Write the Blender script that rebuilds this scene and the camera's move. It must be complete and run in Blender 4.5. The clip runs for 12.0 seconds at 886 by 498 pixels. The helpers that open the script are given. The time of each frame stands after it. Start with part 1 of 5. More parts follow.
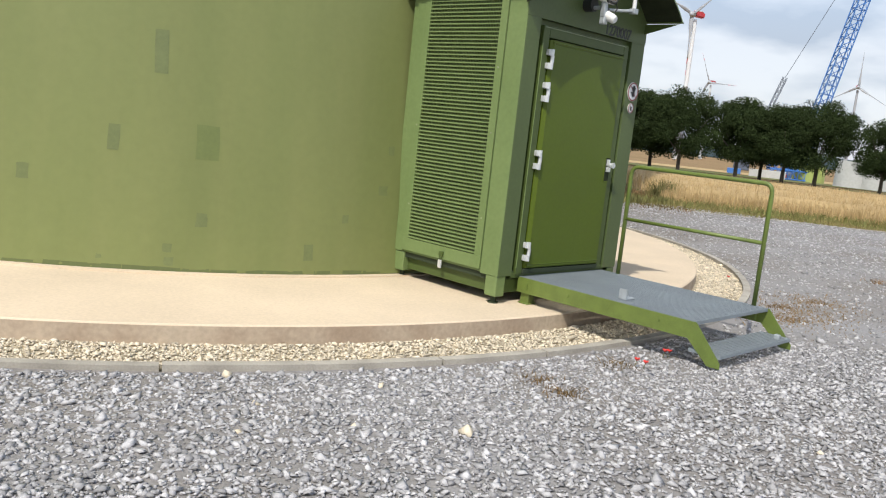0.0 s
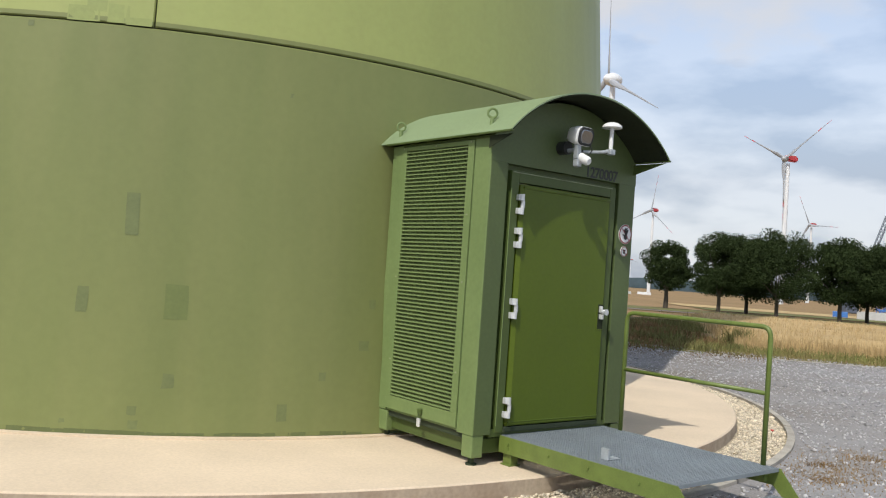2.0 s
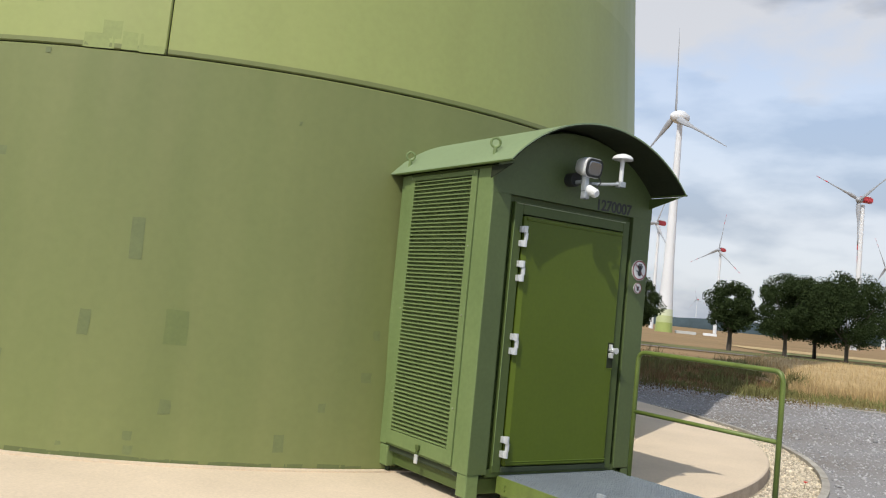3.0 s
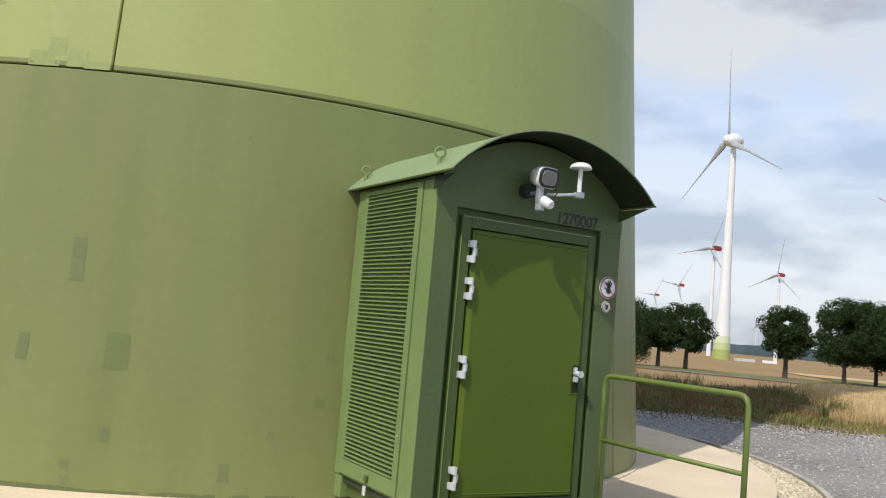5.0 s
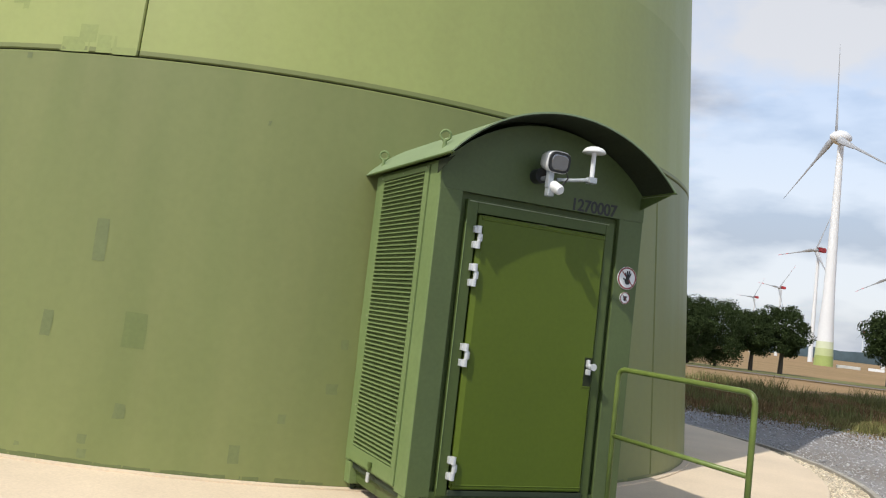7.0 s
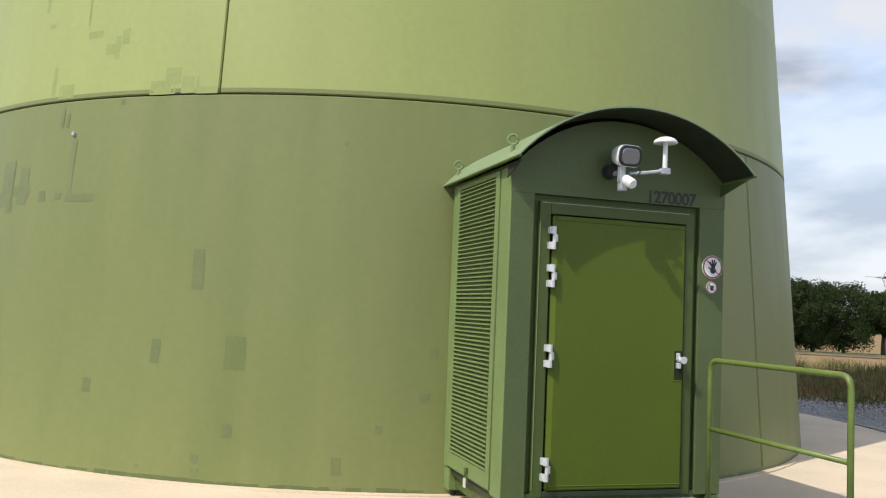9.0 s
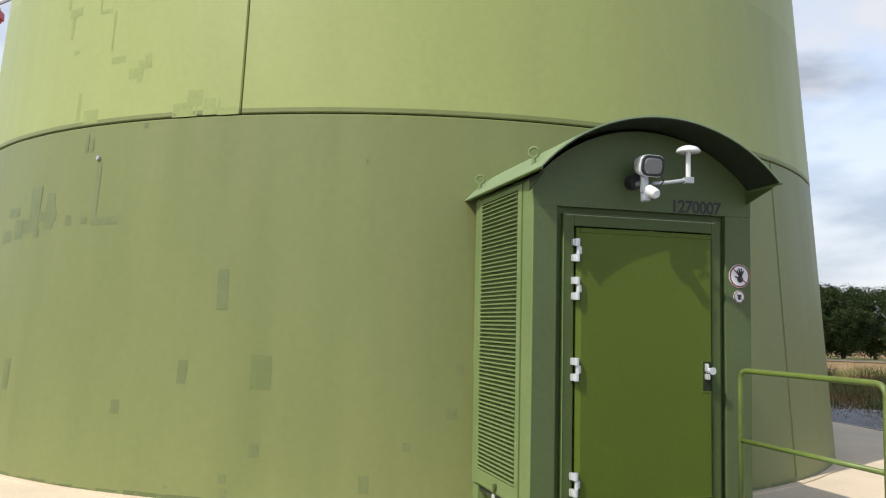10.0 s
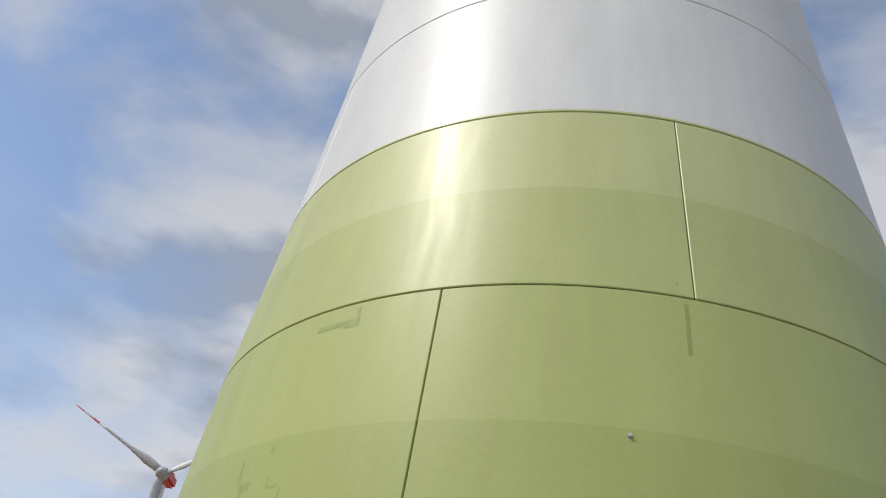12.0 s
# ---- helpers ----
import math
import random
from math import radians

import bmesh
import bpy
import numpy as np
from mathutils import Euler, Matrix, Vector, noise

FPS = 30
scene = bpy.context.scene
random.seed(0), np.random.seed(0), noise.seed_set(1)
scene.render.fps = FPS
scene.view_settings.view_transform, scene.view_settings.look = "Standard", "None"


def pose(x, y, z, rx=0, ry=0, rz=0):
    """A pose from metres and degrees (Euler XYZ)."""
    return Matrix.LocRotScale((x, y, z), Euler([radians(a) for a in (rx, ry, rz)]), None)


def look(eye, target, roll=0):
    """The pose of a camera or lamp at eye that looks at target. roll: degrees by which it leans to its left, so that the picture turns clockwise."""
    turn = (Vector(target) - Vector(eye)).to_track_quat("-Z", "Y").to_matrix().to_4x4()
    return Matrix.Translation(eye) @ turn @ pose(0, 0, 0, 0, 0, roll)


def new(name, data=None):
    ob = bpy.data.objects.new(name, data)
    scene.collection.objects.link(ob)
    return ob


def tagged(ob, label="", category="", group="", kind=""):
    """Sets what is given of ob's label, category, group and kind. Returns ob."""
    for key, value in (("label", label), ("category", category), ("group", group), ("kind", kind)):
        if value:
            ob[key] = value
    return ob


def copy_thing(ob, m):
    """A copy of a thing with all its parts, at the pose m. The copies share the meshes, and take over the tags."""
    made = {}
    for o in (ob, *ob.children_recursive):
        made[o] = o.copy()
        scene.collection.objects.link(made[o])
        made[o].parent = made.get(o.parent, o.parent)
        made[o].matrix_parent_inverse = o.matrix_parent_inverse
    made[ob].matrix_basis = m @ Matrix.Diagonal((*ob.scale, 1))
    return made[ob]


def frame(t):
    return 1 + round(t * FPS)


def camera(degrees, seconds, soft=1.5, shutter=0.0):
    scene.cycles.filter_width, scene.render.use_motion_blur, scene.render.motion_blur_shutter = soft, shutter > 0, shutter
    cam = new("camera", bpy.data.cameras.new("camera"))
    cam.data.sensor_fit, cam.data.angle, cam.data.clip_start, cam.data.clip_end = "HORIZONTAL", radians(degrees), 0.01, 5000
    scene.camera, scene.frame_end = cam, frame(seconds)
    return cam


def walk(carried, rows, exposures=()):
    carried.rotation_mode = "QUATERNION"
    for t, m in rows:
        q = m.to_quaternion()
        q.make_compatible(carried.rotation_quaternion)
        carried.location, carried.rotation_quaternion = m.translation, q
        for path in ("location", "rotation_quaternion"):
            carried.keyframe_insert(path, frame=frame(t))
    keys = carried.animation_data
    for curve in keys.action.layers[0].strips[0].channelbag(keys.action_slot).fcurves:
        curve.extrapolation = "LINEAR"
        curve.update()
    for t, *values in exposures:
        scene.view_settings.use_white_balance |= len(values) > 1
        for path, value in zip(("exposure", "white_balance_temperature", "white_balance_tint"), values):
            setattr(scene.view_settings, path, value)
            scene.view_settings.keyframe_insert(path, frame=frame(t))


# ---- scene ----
cam = camera(55.2, 12.0, soft=1.15)
METRES, EYE, TILT, LEAN, TURN = 4.06, 1.73, 0.7, 0.0, 0.0
ROWS = [
    (0.0, 0.0, 0.0, 0.0, 0.96, -9.07, -6.05),
    (0.5, 0.0725, 0.0228, -0.0007, 2.09, -6.7, -6.93),
    (1.0, 0.1483, 0.0417, 0.0065, 0.37, -5.14, -9.46),
    (1.5, 0.2091, 0.0836, 0.0102, 4.68, -2.35, -6.34),
    (2.0, 0.2735, 0.1141, 0.0133, 7.36, 0.76, -3.92),
    (2.5, 0.337, 0.1446, 0.0175, 9.83, 2.7, -5.55),
    (4.5, 0.5509, 0.2996, 0.0183, 15.6, 2.96, -2.72),
    (5.0, 0.5889, 0.3362, 0.0194, 15.13, 4.36, -4.92),
    (5.5, 0.6412, 0.3575, 0.0185, 19.49, 5.85, -5.83),
    (6.0, 0.6923, 0.371, 0.0181, 22.72, 3.9, -5.73),
    (6.5, 0.7232, 0.3991, 0.015, 22.4, 3.92, -6.33),
    (7.0, 0.7414, 0.4252, 0.0164, 21.26, 3.53, -6.28),
    (7.5, 0.7696, 0.4286, 0.0166, 24.52, 4.47, -5.39),
    (9.5, 0.8024, 0.4309, 0.0152, 29.18, 3.38, -1.66),
    (10.0, 0.7993, 0.4341, 0.0177, 30.32, 4.46, -0.95),
    (10.5, 0.7985, 0.4297, 0.0226, 32.56, 8.07, -1.18),
    (11.0, 0.7964, 0.428, 0.0254, 34.13, 9.91, -2.27),
    (11.5, 0.7938, 0.4247, 0.0307, 35.16, 14.72, -1.43),
    (11.7, 0.7938, 0.4247, 0.0307, 37.43, 20.09, -3.44),
    (11.8, 0.7938, 0.4247, 0.0307, 37.95, 24.99, -4.55),
    (12.0, 0.7938, 0.4247, 0.0307, 38.50, 35.66, -6.70),
]
EXPOSURE = [(0.0, -0.35), (2.5, -0.54), (5.0, -0.42), (7.5, -0.40), (9.5, -0.30), (11.3, -0.34), (12.0, -0.66)]
walk(cam, [(t, pose(0, 0, EYE, TILT, LEAN, TURN) @ pose(METRES * x, METRES * y, METRES * z, 90 + pitch, roll, yaw)) for t, x, y, z, yaw, pitch, roll in ROWS], EXPOSURE)

# ---------------------------------------------------------------- light
SUN_EL, SUN_AZ = 50.5, -110.0          # degrees; azimuth counted from +x towards +y
sun_way = Vector((math.cos(radians(SUN_EL)) * math.cos(radians(SUN_AZ)), math.cos(radians(SUN_EL)) * math.sin(radians(SUN_AZ)), math.sin(radians(SUN_EL))))
sun = new("sun", bpy.data.lights.new("sun", "SUN"))
sun.data.energy, sun.data.angle, sun.data.color = 4.75, radians(0.6), (1.0, 0.95, 0.86)
sun.matrix_basis = look(sun_way * 100, (0, 0, 0))

world = bpy.data.worlds.new("sky")
scene.world = world
world.use_nodes = True
wn, wl = world.node_tree.nodes, world.node_tree.links
wn.clear()
w_out = wn.new("ShaderNodeOutputWorld")
w_bg = wn.new("ShaderNodeBackground")
w_sky = wn.new("ShaderNodeTexSky")
w_sky.sky_type, w_sky.sun_disc = "NISHITA", False
w_sky.sun_elevation, w_sky.sun_rotation = radians(SUN_EL), radians(90 - SUN_AZ)
w_sky.air_density, w_sky.dust_density = 1.0, 1.5
w_gain = wn.new("ShaderNodeVectorMath")
w_gain.operation = "SCALE"
w_gain.inputs["Scale"].default_value = 0.29
wl.new(w_sky.outputs[0], w_gain.inputs[0])
w_co = wn.new("ShaderNodeTexCoord")
w_map = wn.new("ShaderNodeMapping")
w_map.inputs["Scale"].default_value = (1.0, 1.0, 1.7)
w_map.inputs["Location"].default_value = (0.37, 1.9, 0.1)
wl.new(w_co.outputs["Generated"], w_map.inputs[0])
w_noise = wn.new("ShaderNodeTexNoise")
w_noise.inputs["Scale"].default_value, w_noise.inputs["Detail"].default_value, w_noise.inputs["Roughness"].default_value = 2.2, 9.0, 0.52
w_noise.inputs["Distortion"].default_value = 0.25
wl.new(w_map.outputs[0], w_noise.inputs["Vector"])
w_cover = wn.new("ShaderNodeValToRGB")
w_cover.color_ramp.elements[0].position, w_cover.color_ramp.elements[1].position = 0.41, 0.57
wl.new(w_noise.outputs["Fac"], w_cover.inputs[0])
w_noise2 = wn.new("ShaderNodeTexNoise")
w_noise2.inputs["Scale"].default_value, w_noise2.inputs["Detail"].default_value = 4.0, 8.0
w_map2 = wn.new("ShaderNodeMapping")
w_map2.inputs["Scale"].default_value = (1.0, 1.0, 2.8)
w_map2.inputs["Location"].default_value = (5.2, 3.1, 0.7)
wl.new(w_co.outputs["Generated"], w_map2.inputs[0])
wl.new(w_map2.outputs[0], w_noise2.inputs["Vector"])
w_tone = wn.new("ShaderNodeValToRGB")
w_tone.color_ramp.elements[0].position, w_tone.color_ramp.elements[0].color = 0.40, (0.52, 0.575, 0.69, 1)
w_tone.color_ramp.elements[1].position, w_tone.color_ramp.elements[1].color = 0.53, (0.89, 0.92, 0.99, 1)
wl.new(w_noise2.outputs["Fac"], w_tone.inputs[0])
w_mix = wn.new("ShaderNodeMix")
w_mix.data_type = "RGBA"
wl.new(w_gain.outputs[0], w_mix.inputs[6])
wl.new(w_tone.outputs[0], w_mix.inputs[7])
w_sep = wn.new("ShaderNodeSeparateXYZ")
wl.new(w_co.outputs["Generated"], w_sep.inputs[0])
w_veil = wn.new("ShaderNodeMapRange")           # summer haze thickens towards the horizon
w_veil.inputs["From Min"].default_value, w_veil.inputs["From Max"].default_value = 0.12, 0.55
w_veil.inputs["To Min"].default_value, w_veil.inputs["To Max"].default_value = 0.88, 0.0
wl.new(w_sep.outputs["Z"], w_veil.inputs["Value"])
w_most = wn.new("ShaderNodeMath")
w_most.operation = "MAXIMUM"
wl.new(w_cover.outputs[0], w_most.inputs[0])
wl.new(w_veil.outputs[0], w_most.inputs[1])
wl.new(w_most.outputs[0], w_mix.inputs[0])
w_rise = wn.new("ShaderNodeMapRange")           # bright veil low down, clearer and deeper towards the zenith
w_rise.inputs["From Min"].default_value, w_rise.inputs["From Max"].default_value = 0.10, 0.85
w_rise.inputs["To Min"].default_value, w_rise.inputs["To Max"].default_value = 1.17, 0.93
wl.new(w_sep.outputs["Z"], w_rise.inputs["Value"])
w_dim = wn.new("ShaderNodeVectorMath")
w_dim.operation = "SCALE"
wl.new(w_mix.outputs[2], w_dim.inputs[0])
wl.new(w_rise.outputs[0], w_dim.inputs["Scale"])
wl.new(w_dim.outputs[0], w_bg.inputs[0])
w_bg.inputs[1].default_value = 1.0
wl.new(w_bg.outputs[0], w_out.inputs[0])


# ---------------------------------------------------------------- materials
def material(name, colour, rough=0.6, metal=0.0, spread=0.25, scale=3.0, fine=60.0, bump=0.1, colour2=None, random_object=0.0, island=0.0, coat=0.0, bump_scale=None, spec=0.5):
    """A node material: base colour varied by a broad and a fine noise, with a fine bump."""
    m = bpy.data.materials.new(name)
    m.use_nodes = True
    n, l = m.node_tree.nodes, m.node_tree.links
    b = n["Principled BSDF"]
    b.inputs["Roughness"].default_value, b.inputs["Metallic"].default_value = rough, metal
    b.inputs["Specular IOR Level"].default_value = spec
    if coat:
        b.inputs["Coat Weight"].default_value, b.inputs["Coat Roughness"].default_value = coat, 0.25
    co = n.new("ShaderNodeTexCoord")
    big, small = n.new("ShaderNodeTexNoise"), n.new("ShaderNodeTexNoise")
    for node, s in ((big, scale), (small, fine)):
        node.inputs["Scale"].default_value, node.inputs["Detail"].default_value = s, 5.0
        l.new(co.outputs["Object"], node.inputs["Vector"])
    c2 = colour2 or tuple(max(0.0, c * (1 - spread)) for c in colour)
    ramp = n.new("ShaderNodeValToRGB")
    ramp.color_ramp.elements[0].position, ramp.color_ramp.elements[1].position = 0.32, 0.68
    ramp.color_ramp.elements[0].color, ramp.color_ramp.elements[1].color = (*c2, 1), (*colour, 1)
    l.new(big.outputs["Fac"], ramp.inputs[0])
    mul = n.new("ShaderNodeHueSaturation")
    val = n.new("ShaderNodeMapRange")
    val.inputs["From Min"].default_value, val.inputs["From Max"].default_value = 0.25, 0.75
    val.inputs["To Min"].default_value, val.inputs["To Max"].default_value = 1 - spread * 0.6, 1 + spread * 0.6
    l.new(small.outputs["Fac"], val.inputs["Value"])
    last = val.outputs[0]
    if random_object or island:
        src = n.new("ShaderNodeObjectInfo").outputs["Random"] if random_object else n.new("ShaderNodeNewGeometry").outputs["Random Per Island"]
        rng = n.new("ShaderNodeMapRange")
        amount = random_object or island
        rng.inputs["To Min"].default_value, rng.inputs["To Max"].default_value = 1 - amount, 1 + amount
        l.new(src, rng.inputs["Value"])
        times = n.new("ShaderNodeMath")
        times.operation = "MULTIPLY"
        l.new(last, times.inputs[0])
        l.new(rng.outputs[0], times.inputs[1])
        last = times.outputs[0]
    l.new(ramp.outputs[0], mul.inputs["Color"])
    l.new(last, mul.inputs["Value"])
    l.new(mul.outputs[0], b.inputs["Base Color"])
    if bump:
        node = n.new("ShaderNodeBump")
        node.inputs["Strength"].default_value, node.inputs["Distance"].default_value = bump, 0.01
        src = small
        if bump_scale:
            src = n.new("ShaderNodeTexNoise")
            src.inputs["Scale"].default_value, src.inputs["Detail"].default_value = bump_scale, 6.0
            l.new(co.outputs["Object"], src.inputs["Vector"])
        l.new(src.outputs["Fac"], node.inputs["Height"])
        l.new(node.outputs[0], b.inputs["Normal"])
    return m


BAND_LOW, BAND_TWO, BAND_THREE = 3.84, 5.72, 9.27


def tower_paint():
    """Semi-gloss paint on concrete: bands of green that grow lighter upwards, then white; faint runs and blotches."""
    m = material("tower_paint", (0.3, 0.3, 0.1), 0.42, spread=0.06, scale=0.8, fine=14.0, bump=0.05, bump_scale=3.0, spec=0.36)
    n, l = m.node_tree.nodes, m.node_tree.links
    b = n["Principled BSDF"]
    co = n.new("ShaderNodeTexCoord")
    sep = n.new("ShaderNodeSeparateXYZ")
    l.new(co.outputs["Object"], sep.inputs[0])
    rng = n.new("ShaderNodeMapRange")
    rng.inputs["From Max"].default_value = 20.0
    l.new(sep.outputs["Z"], rng.inputs["Value"])
    ramp = n.new("ShaderNodeValToRGB")
    ramp.color_ramp.interpolation = "CONSTANT"
    e = ramp.color_ramp.elements
    stops = [(0.0, (0.179, 0.207, 0.073)), (BAND_LOW, (0.325, 0.370, 0.125)), (BAND_TWO, (0.365, 0.410, 0.150)), (7.60, (0.385, 0.425, 0.175)), (BAND_THREE, (0.44, 0.475, 0.225)), (10.87, (0.57, 0.585, 0.585))]
    e[0].position, e[0].color = 0.0, (*stops[0][1], 1)
    e[1].position, e[1].color = stops[1][0] / 20, (*stops[1][1], 1)
    for z, c in stops[2:]:
        k = e.new(z / 20)
        k.color = (*c, 1)
    l.new(rng.outputs[0], ramp.inputs[0])
    hue = next(x for x in n if x.bl_idname == "ShaderNodeHueSaturation")
    # vertical runs and broad blotches
    mp = n.new("ShaderNodeMapping")
    mp.inputs["Scale"].default_value = (3.0, 3.0, 0.22)
    l.new(co.outputs["Object"], mp.inputs[0])
    runs = n.new("ShaderNodeTexNoise")
    runs.inputs["Scale"].default_value, runs.inputs["Detail"].default_value = 1.2, 6.0
    l.new(mp.outputs[0], runs.inputs["Vector"])
    dirt = n.new("ShaderNodeMapRange")
    dirt.inputs["From Min"].default_value, dirt.inputs["From Max"].default_value = 0.35, 0.7
    dirt.inputs["To Min"].default_value, dirt.inputs["To Max"].default_value = 0.0, 0.17
    l.new(runs.outputs["Fac"], dirt.inputs["Value"])
    mix = n.new("ShaderNodeMix")
    mix.data_type = "RGBA"
    mix.inputs[7].default_value = (0.215, 0.205, 0.085, 1)
    l.new(dirt.outputs[0], mix.inputs[0])
    l.new(ramp.outputs[0], mix.inputs[6])
    low = n.new("ShaderNodeMath")
    low.operation = "LESS_THAN"
    low.inputs[1].default_value = 10.87
    l.new(sep.outputs["Z"], low.inputs[0])
    both = n.new("ShaderNodeMath")
    both.operation = "MULTIPLY"
    l.new(low.outputs[0], both.inputs[0])
    l.new(dirt.outputs[0], both.inputs[1])
    l.new(both.outputs[0], mix.inputs[0])
    l.new(mix.outputs[2], hue.inputs["Color"])
    # soft upright streaks, lighter and darker, of two widths
    fine_value = hue.inputs["Value"].links[0].from_socket
    wide_map, wide = n.new("ShaderNodeMapping"), n.new("ShaderNodeTexNoise")
    wide_map.inputs["Scale"].default_value, wide_map.inputs["Location"].default_value = (1.0, 1.0, 0.3), (3.0, 7.0, 1.0)
    wide.inputs["Scale"].default_value, wide.inputs["Detail"].default_value = 1.1, 4.0
    l.new(co.outputs["Object"], wide_map.inputs[0])
    l.new(wide_map.outputs[0], wide.inputs["Vector"])
    for source, amount in ((runs, 0.028), (wide, 0.045)):
        swing, times = n.new("ShaderNodeMapRange"), n.new("ShaderNodeMath")
        swing.inputs["From Min"].default_value, swing.inputs["From Max"].default_value = 0.3, 0.7
        swing.inputs["To Min"].default_value, swing.inputs["To Max"].default_value = 1 - amount, 1 + amount
        times.operation = "MULTIPLY"
        l.new(source.outputs["Fac"], swing.inputs["Value"])
        l.new(swing.outputs[0], times.inputs[0])
        l.new(fine_value, times.inputs[1])
        fine_value = times.outputs[0]
    l.new(fine_value, hue.inputs["Value"])
    rr = n.new("ShaderNodeMapRange")
    rr.inputs["To Min"].default_value, rr.inputs["To Max"].default_value = 0.33, 0.55
    l.new(runs.outputs["Fac"], rr.inputs["Value"])
    l.new(rr.outputs[0], b.inputs["Roughness"])
    return m


M_TOWER = tower_paint()
M_CORE = material("joint_dark", (0.05, 0.055, 0.03), 0.9, bump=0.0)
M_PATCH = material("touch_up_paint", (0.150, 0.180, 0.066), 0.45, spread=0.12, scale=4.0, fine=30.0, bump=0.03)
M_PATCH_FRESH = material("fresh_touch_up_paint", (0.148, 0.184, 0.056), 0.45, spread=0.10, scale=4.0, fine=30.0, bump=0.03)
M_RUN = material("faint_rain_run", (0.168, 0.188, 0.073), 0.45, spread=0.06, scale=2.0, fine=20.0, bump=0.03)
M_PATCH_OLD = material("touch_up_paint_upper", (0.275, 0.325, 0.098), 0.45, spread=0.12, scale=4.0, fine=30.0, bump=0.03)
M_BRUSH = material("brushed_edge_paint", (0.115, 0.142, 0.048), 0.45, spread=0.12, scale=4.0, fine=30.0, bump=0.03)
M_FACE = material("weathered_slab_edge", (0.50, 0.415, 0.315), 0.9, spread=0.22, scale=2.2, fine=28.0, bump=0.25, colour2=(0.36, 0.275, 0.20), spec=0.2)
# one enclosure green as shaded, sunlit and front copies; the light is in the colour
M_GREEN = material("shaded_enclosure_green", (0.074, 0.108, 0.030), 0.42, spread=0.12, scale=1.6, fine=40.0, bump=0.03, spec=0.32)
M_GREEN_LIT = material("lit_chalky_green", (0.172, 0.235, 0.088), 0.50, spread=0.14, scale=1.3, fine=26.0, bump=0.03, colour2=(0.140, 0.200, 0.070), spec=0.45)
M_POST = material("shaded_post_paint", (0.093, 0.130, 0.046), 0.48, spread=0.12, scale=1.5, fine=32.0, bump=0.03, spec=0.4)
M_BEAD = material("pale_sealant_bead", (0.34, 0.38, 0.24), 0.6, spread=0.3, scale=9.0, fine=50.0, bump=0.05)
M_DOOR = material("door_green", (0.088, 0.128, 0.012), 0.42, spread=0.08, scale=1.2, fine=30.0, bump=0.02, spec=0.28)
# roof green paled by dust and by sky reflection put into the colour
M_ROOF = material("dusty_sky_sheen_paint", (0.225, 0.300, 0.165), 0.45, spread=0.12, scale=1.2, fine=30.0, bump=0.03, spec=0.6)
# shade put into a colour: roof underside, left cheek plate, lock recess
M_SHADE = material("painted_shade", (0.030, 0.038, 0.020), 0.85, spread=0.25, scale=3.0, fine=50.0, bump=0.1, spec=0.2)
M_RAIL = material("rail_green", (0.150, 0.205, 0.045), 0.42, spread=0.22, scale=8.0, fine=90.0, bump=0.05)
M_GRATING = material("weathered_grating", (0.285, 0.325, 0.350), 0.55, 0.3, spread=0.15, scale=2.5, fine=40.0, bump=0.03)
M_STEEL = material("galvanised_steel", (0.45, 0.49, 0.515), 0.5, 0.35, spread=0.25, scale=14.0, fine=120.0, bump=0.06)
M_ZINC = material("zinc_hinge", (0.72, 0.74, 0.75), 0.38, 0.4, spread=0.12, scale=20.0, fine=90.0, bump=0.03)
M_BLACK = material("black_plastic", (0.025, 0.027, 0.028), 0.5, spread=0.2, bump=0.05)
M_WHITE = material("white_plastic", (0.78, 0.79, 0.78), 0.35, spread=0.05, scale=10.0, bump=0.02)
M_RED = material("sign_red", (0.27, 0.060, 0.060), 0.45, spread=0.08, bump=0.0)
M_LAMPGLASS = material("lamp_glass", (0.28, 0.29, 0.30), 0.12, 0.8, spread=0.05, scale=8.0, fine=20.0, bump=0.0)
# near-black for shaded gaps and undersides, shade put into the colour
M_GAP_SHADE = material("gap_shade_dark", (0.03, 0.045, 0.02), 0.8, bump=0.0)
M_SLAB = material("slab_concrete", (0.70, 0.575, 0.425), 0.85, spread=0.13, scale=0.9, fine=45.0, bump=0.12, spec=0.25)
M_KERB = material("kerb_concrete", (0.43, 0.40, 0.345), 0.9, spread=0.22, scale=4.0, fine=70.0, bump=0.25, random_object=0.12, spec=0.2)
M_GRAVEL = material("gravel_ground", (0.300, 0.297, 0.300), 0.95, colour2=(0.215, 0.195, 0.175), spread=0.40, scale=0.35, fine=42.0, bump=0.9, bump_scale=48.0, spec=0.15)
M_STONE = material("crushed_slate", (0.475, 0.468, 0.474), 0.85, spread=0.28, scale=9.0, fine=120.0, bump=0.25, island=0.40, spec=0.3)
M_PALE = material("pale_stone", (0.74, 0.65, 0.50), 0.85, spread=0.2, scale=9.0, fine=120.0, bump=0.15, island=0.30, spec=0.2)
M_PALEBED = material("pale_gravel_bed", (0.52, 0.45, 0.33), 0.95, spread=0.4, scale=3.0, fine=60.0, bump=0.8, spec=0.15)
M_SOIL = material("field_soil", (0.30, 0.20, 0.105), 0.95, spread=0.30, scale=0.02, fine=0.7, bump=0.2, colour2=(0.235, 0.165, 0.08), spec=0.1)
M_WHEAT = material("ripe_wheat", (0.50, 0.370, 0.190), 0.9, spread=0.22, scale=0.3, fine=5.0, bump=0.3, island=0.22, spec=0.1)
M_GRASS = material("verge_grass", (0.165, 0.185, 0.068), 0.9, spread=0.35, scale=0.8, fine=6.0, bump=0.0, colour2=(0.14, 0.12, 0.05), island=0.35, spec=0.15)
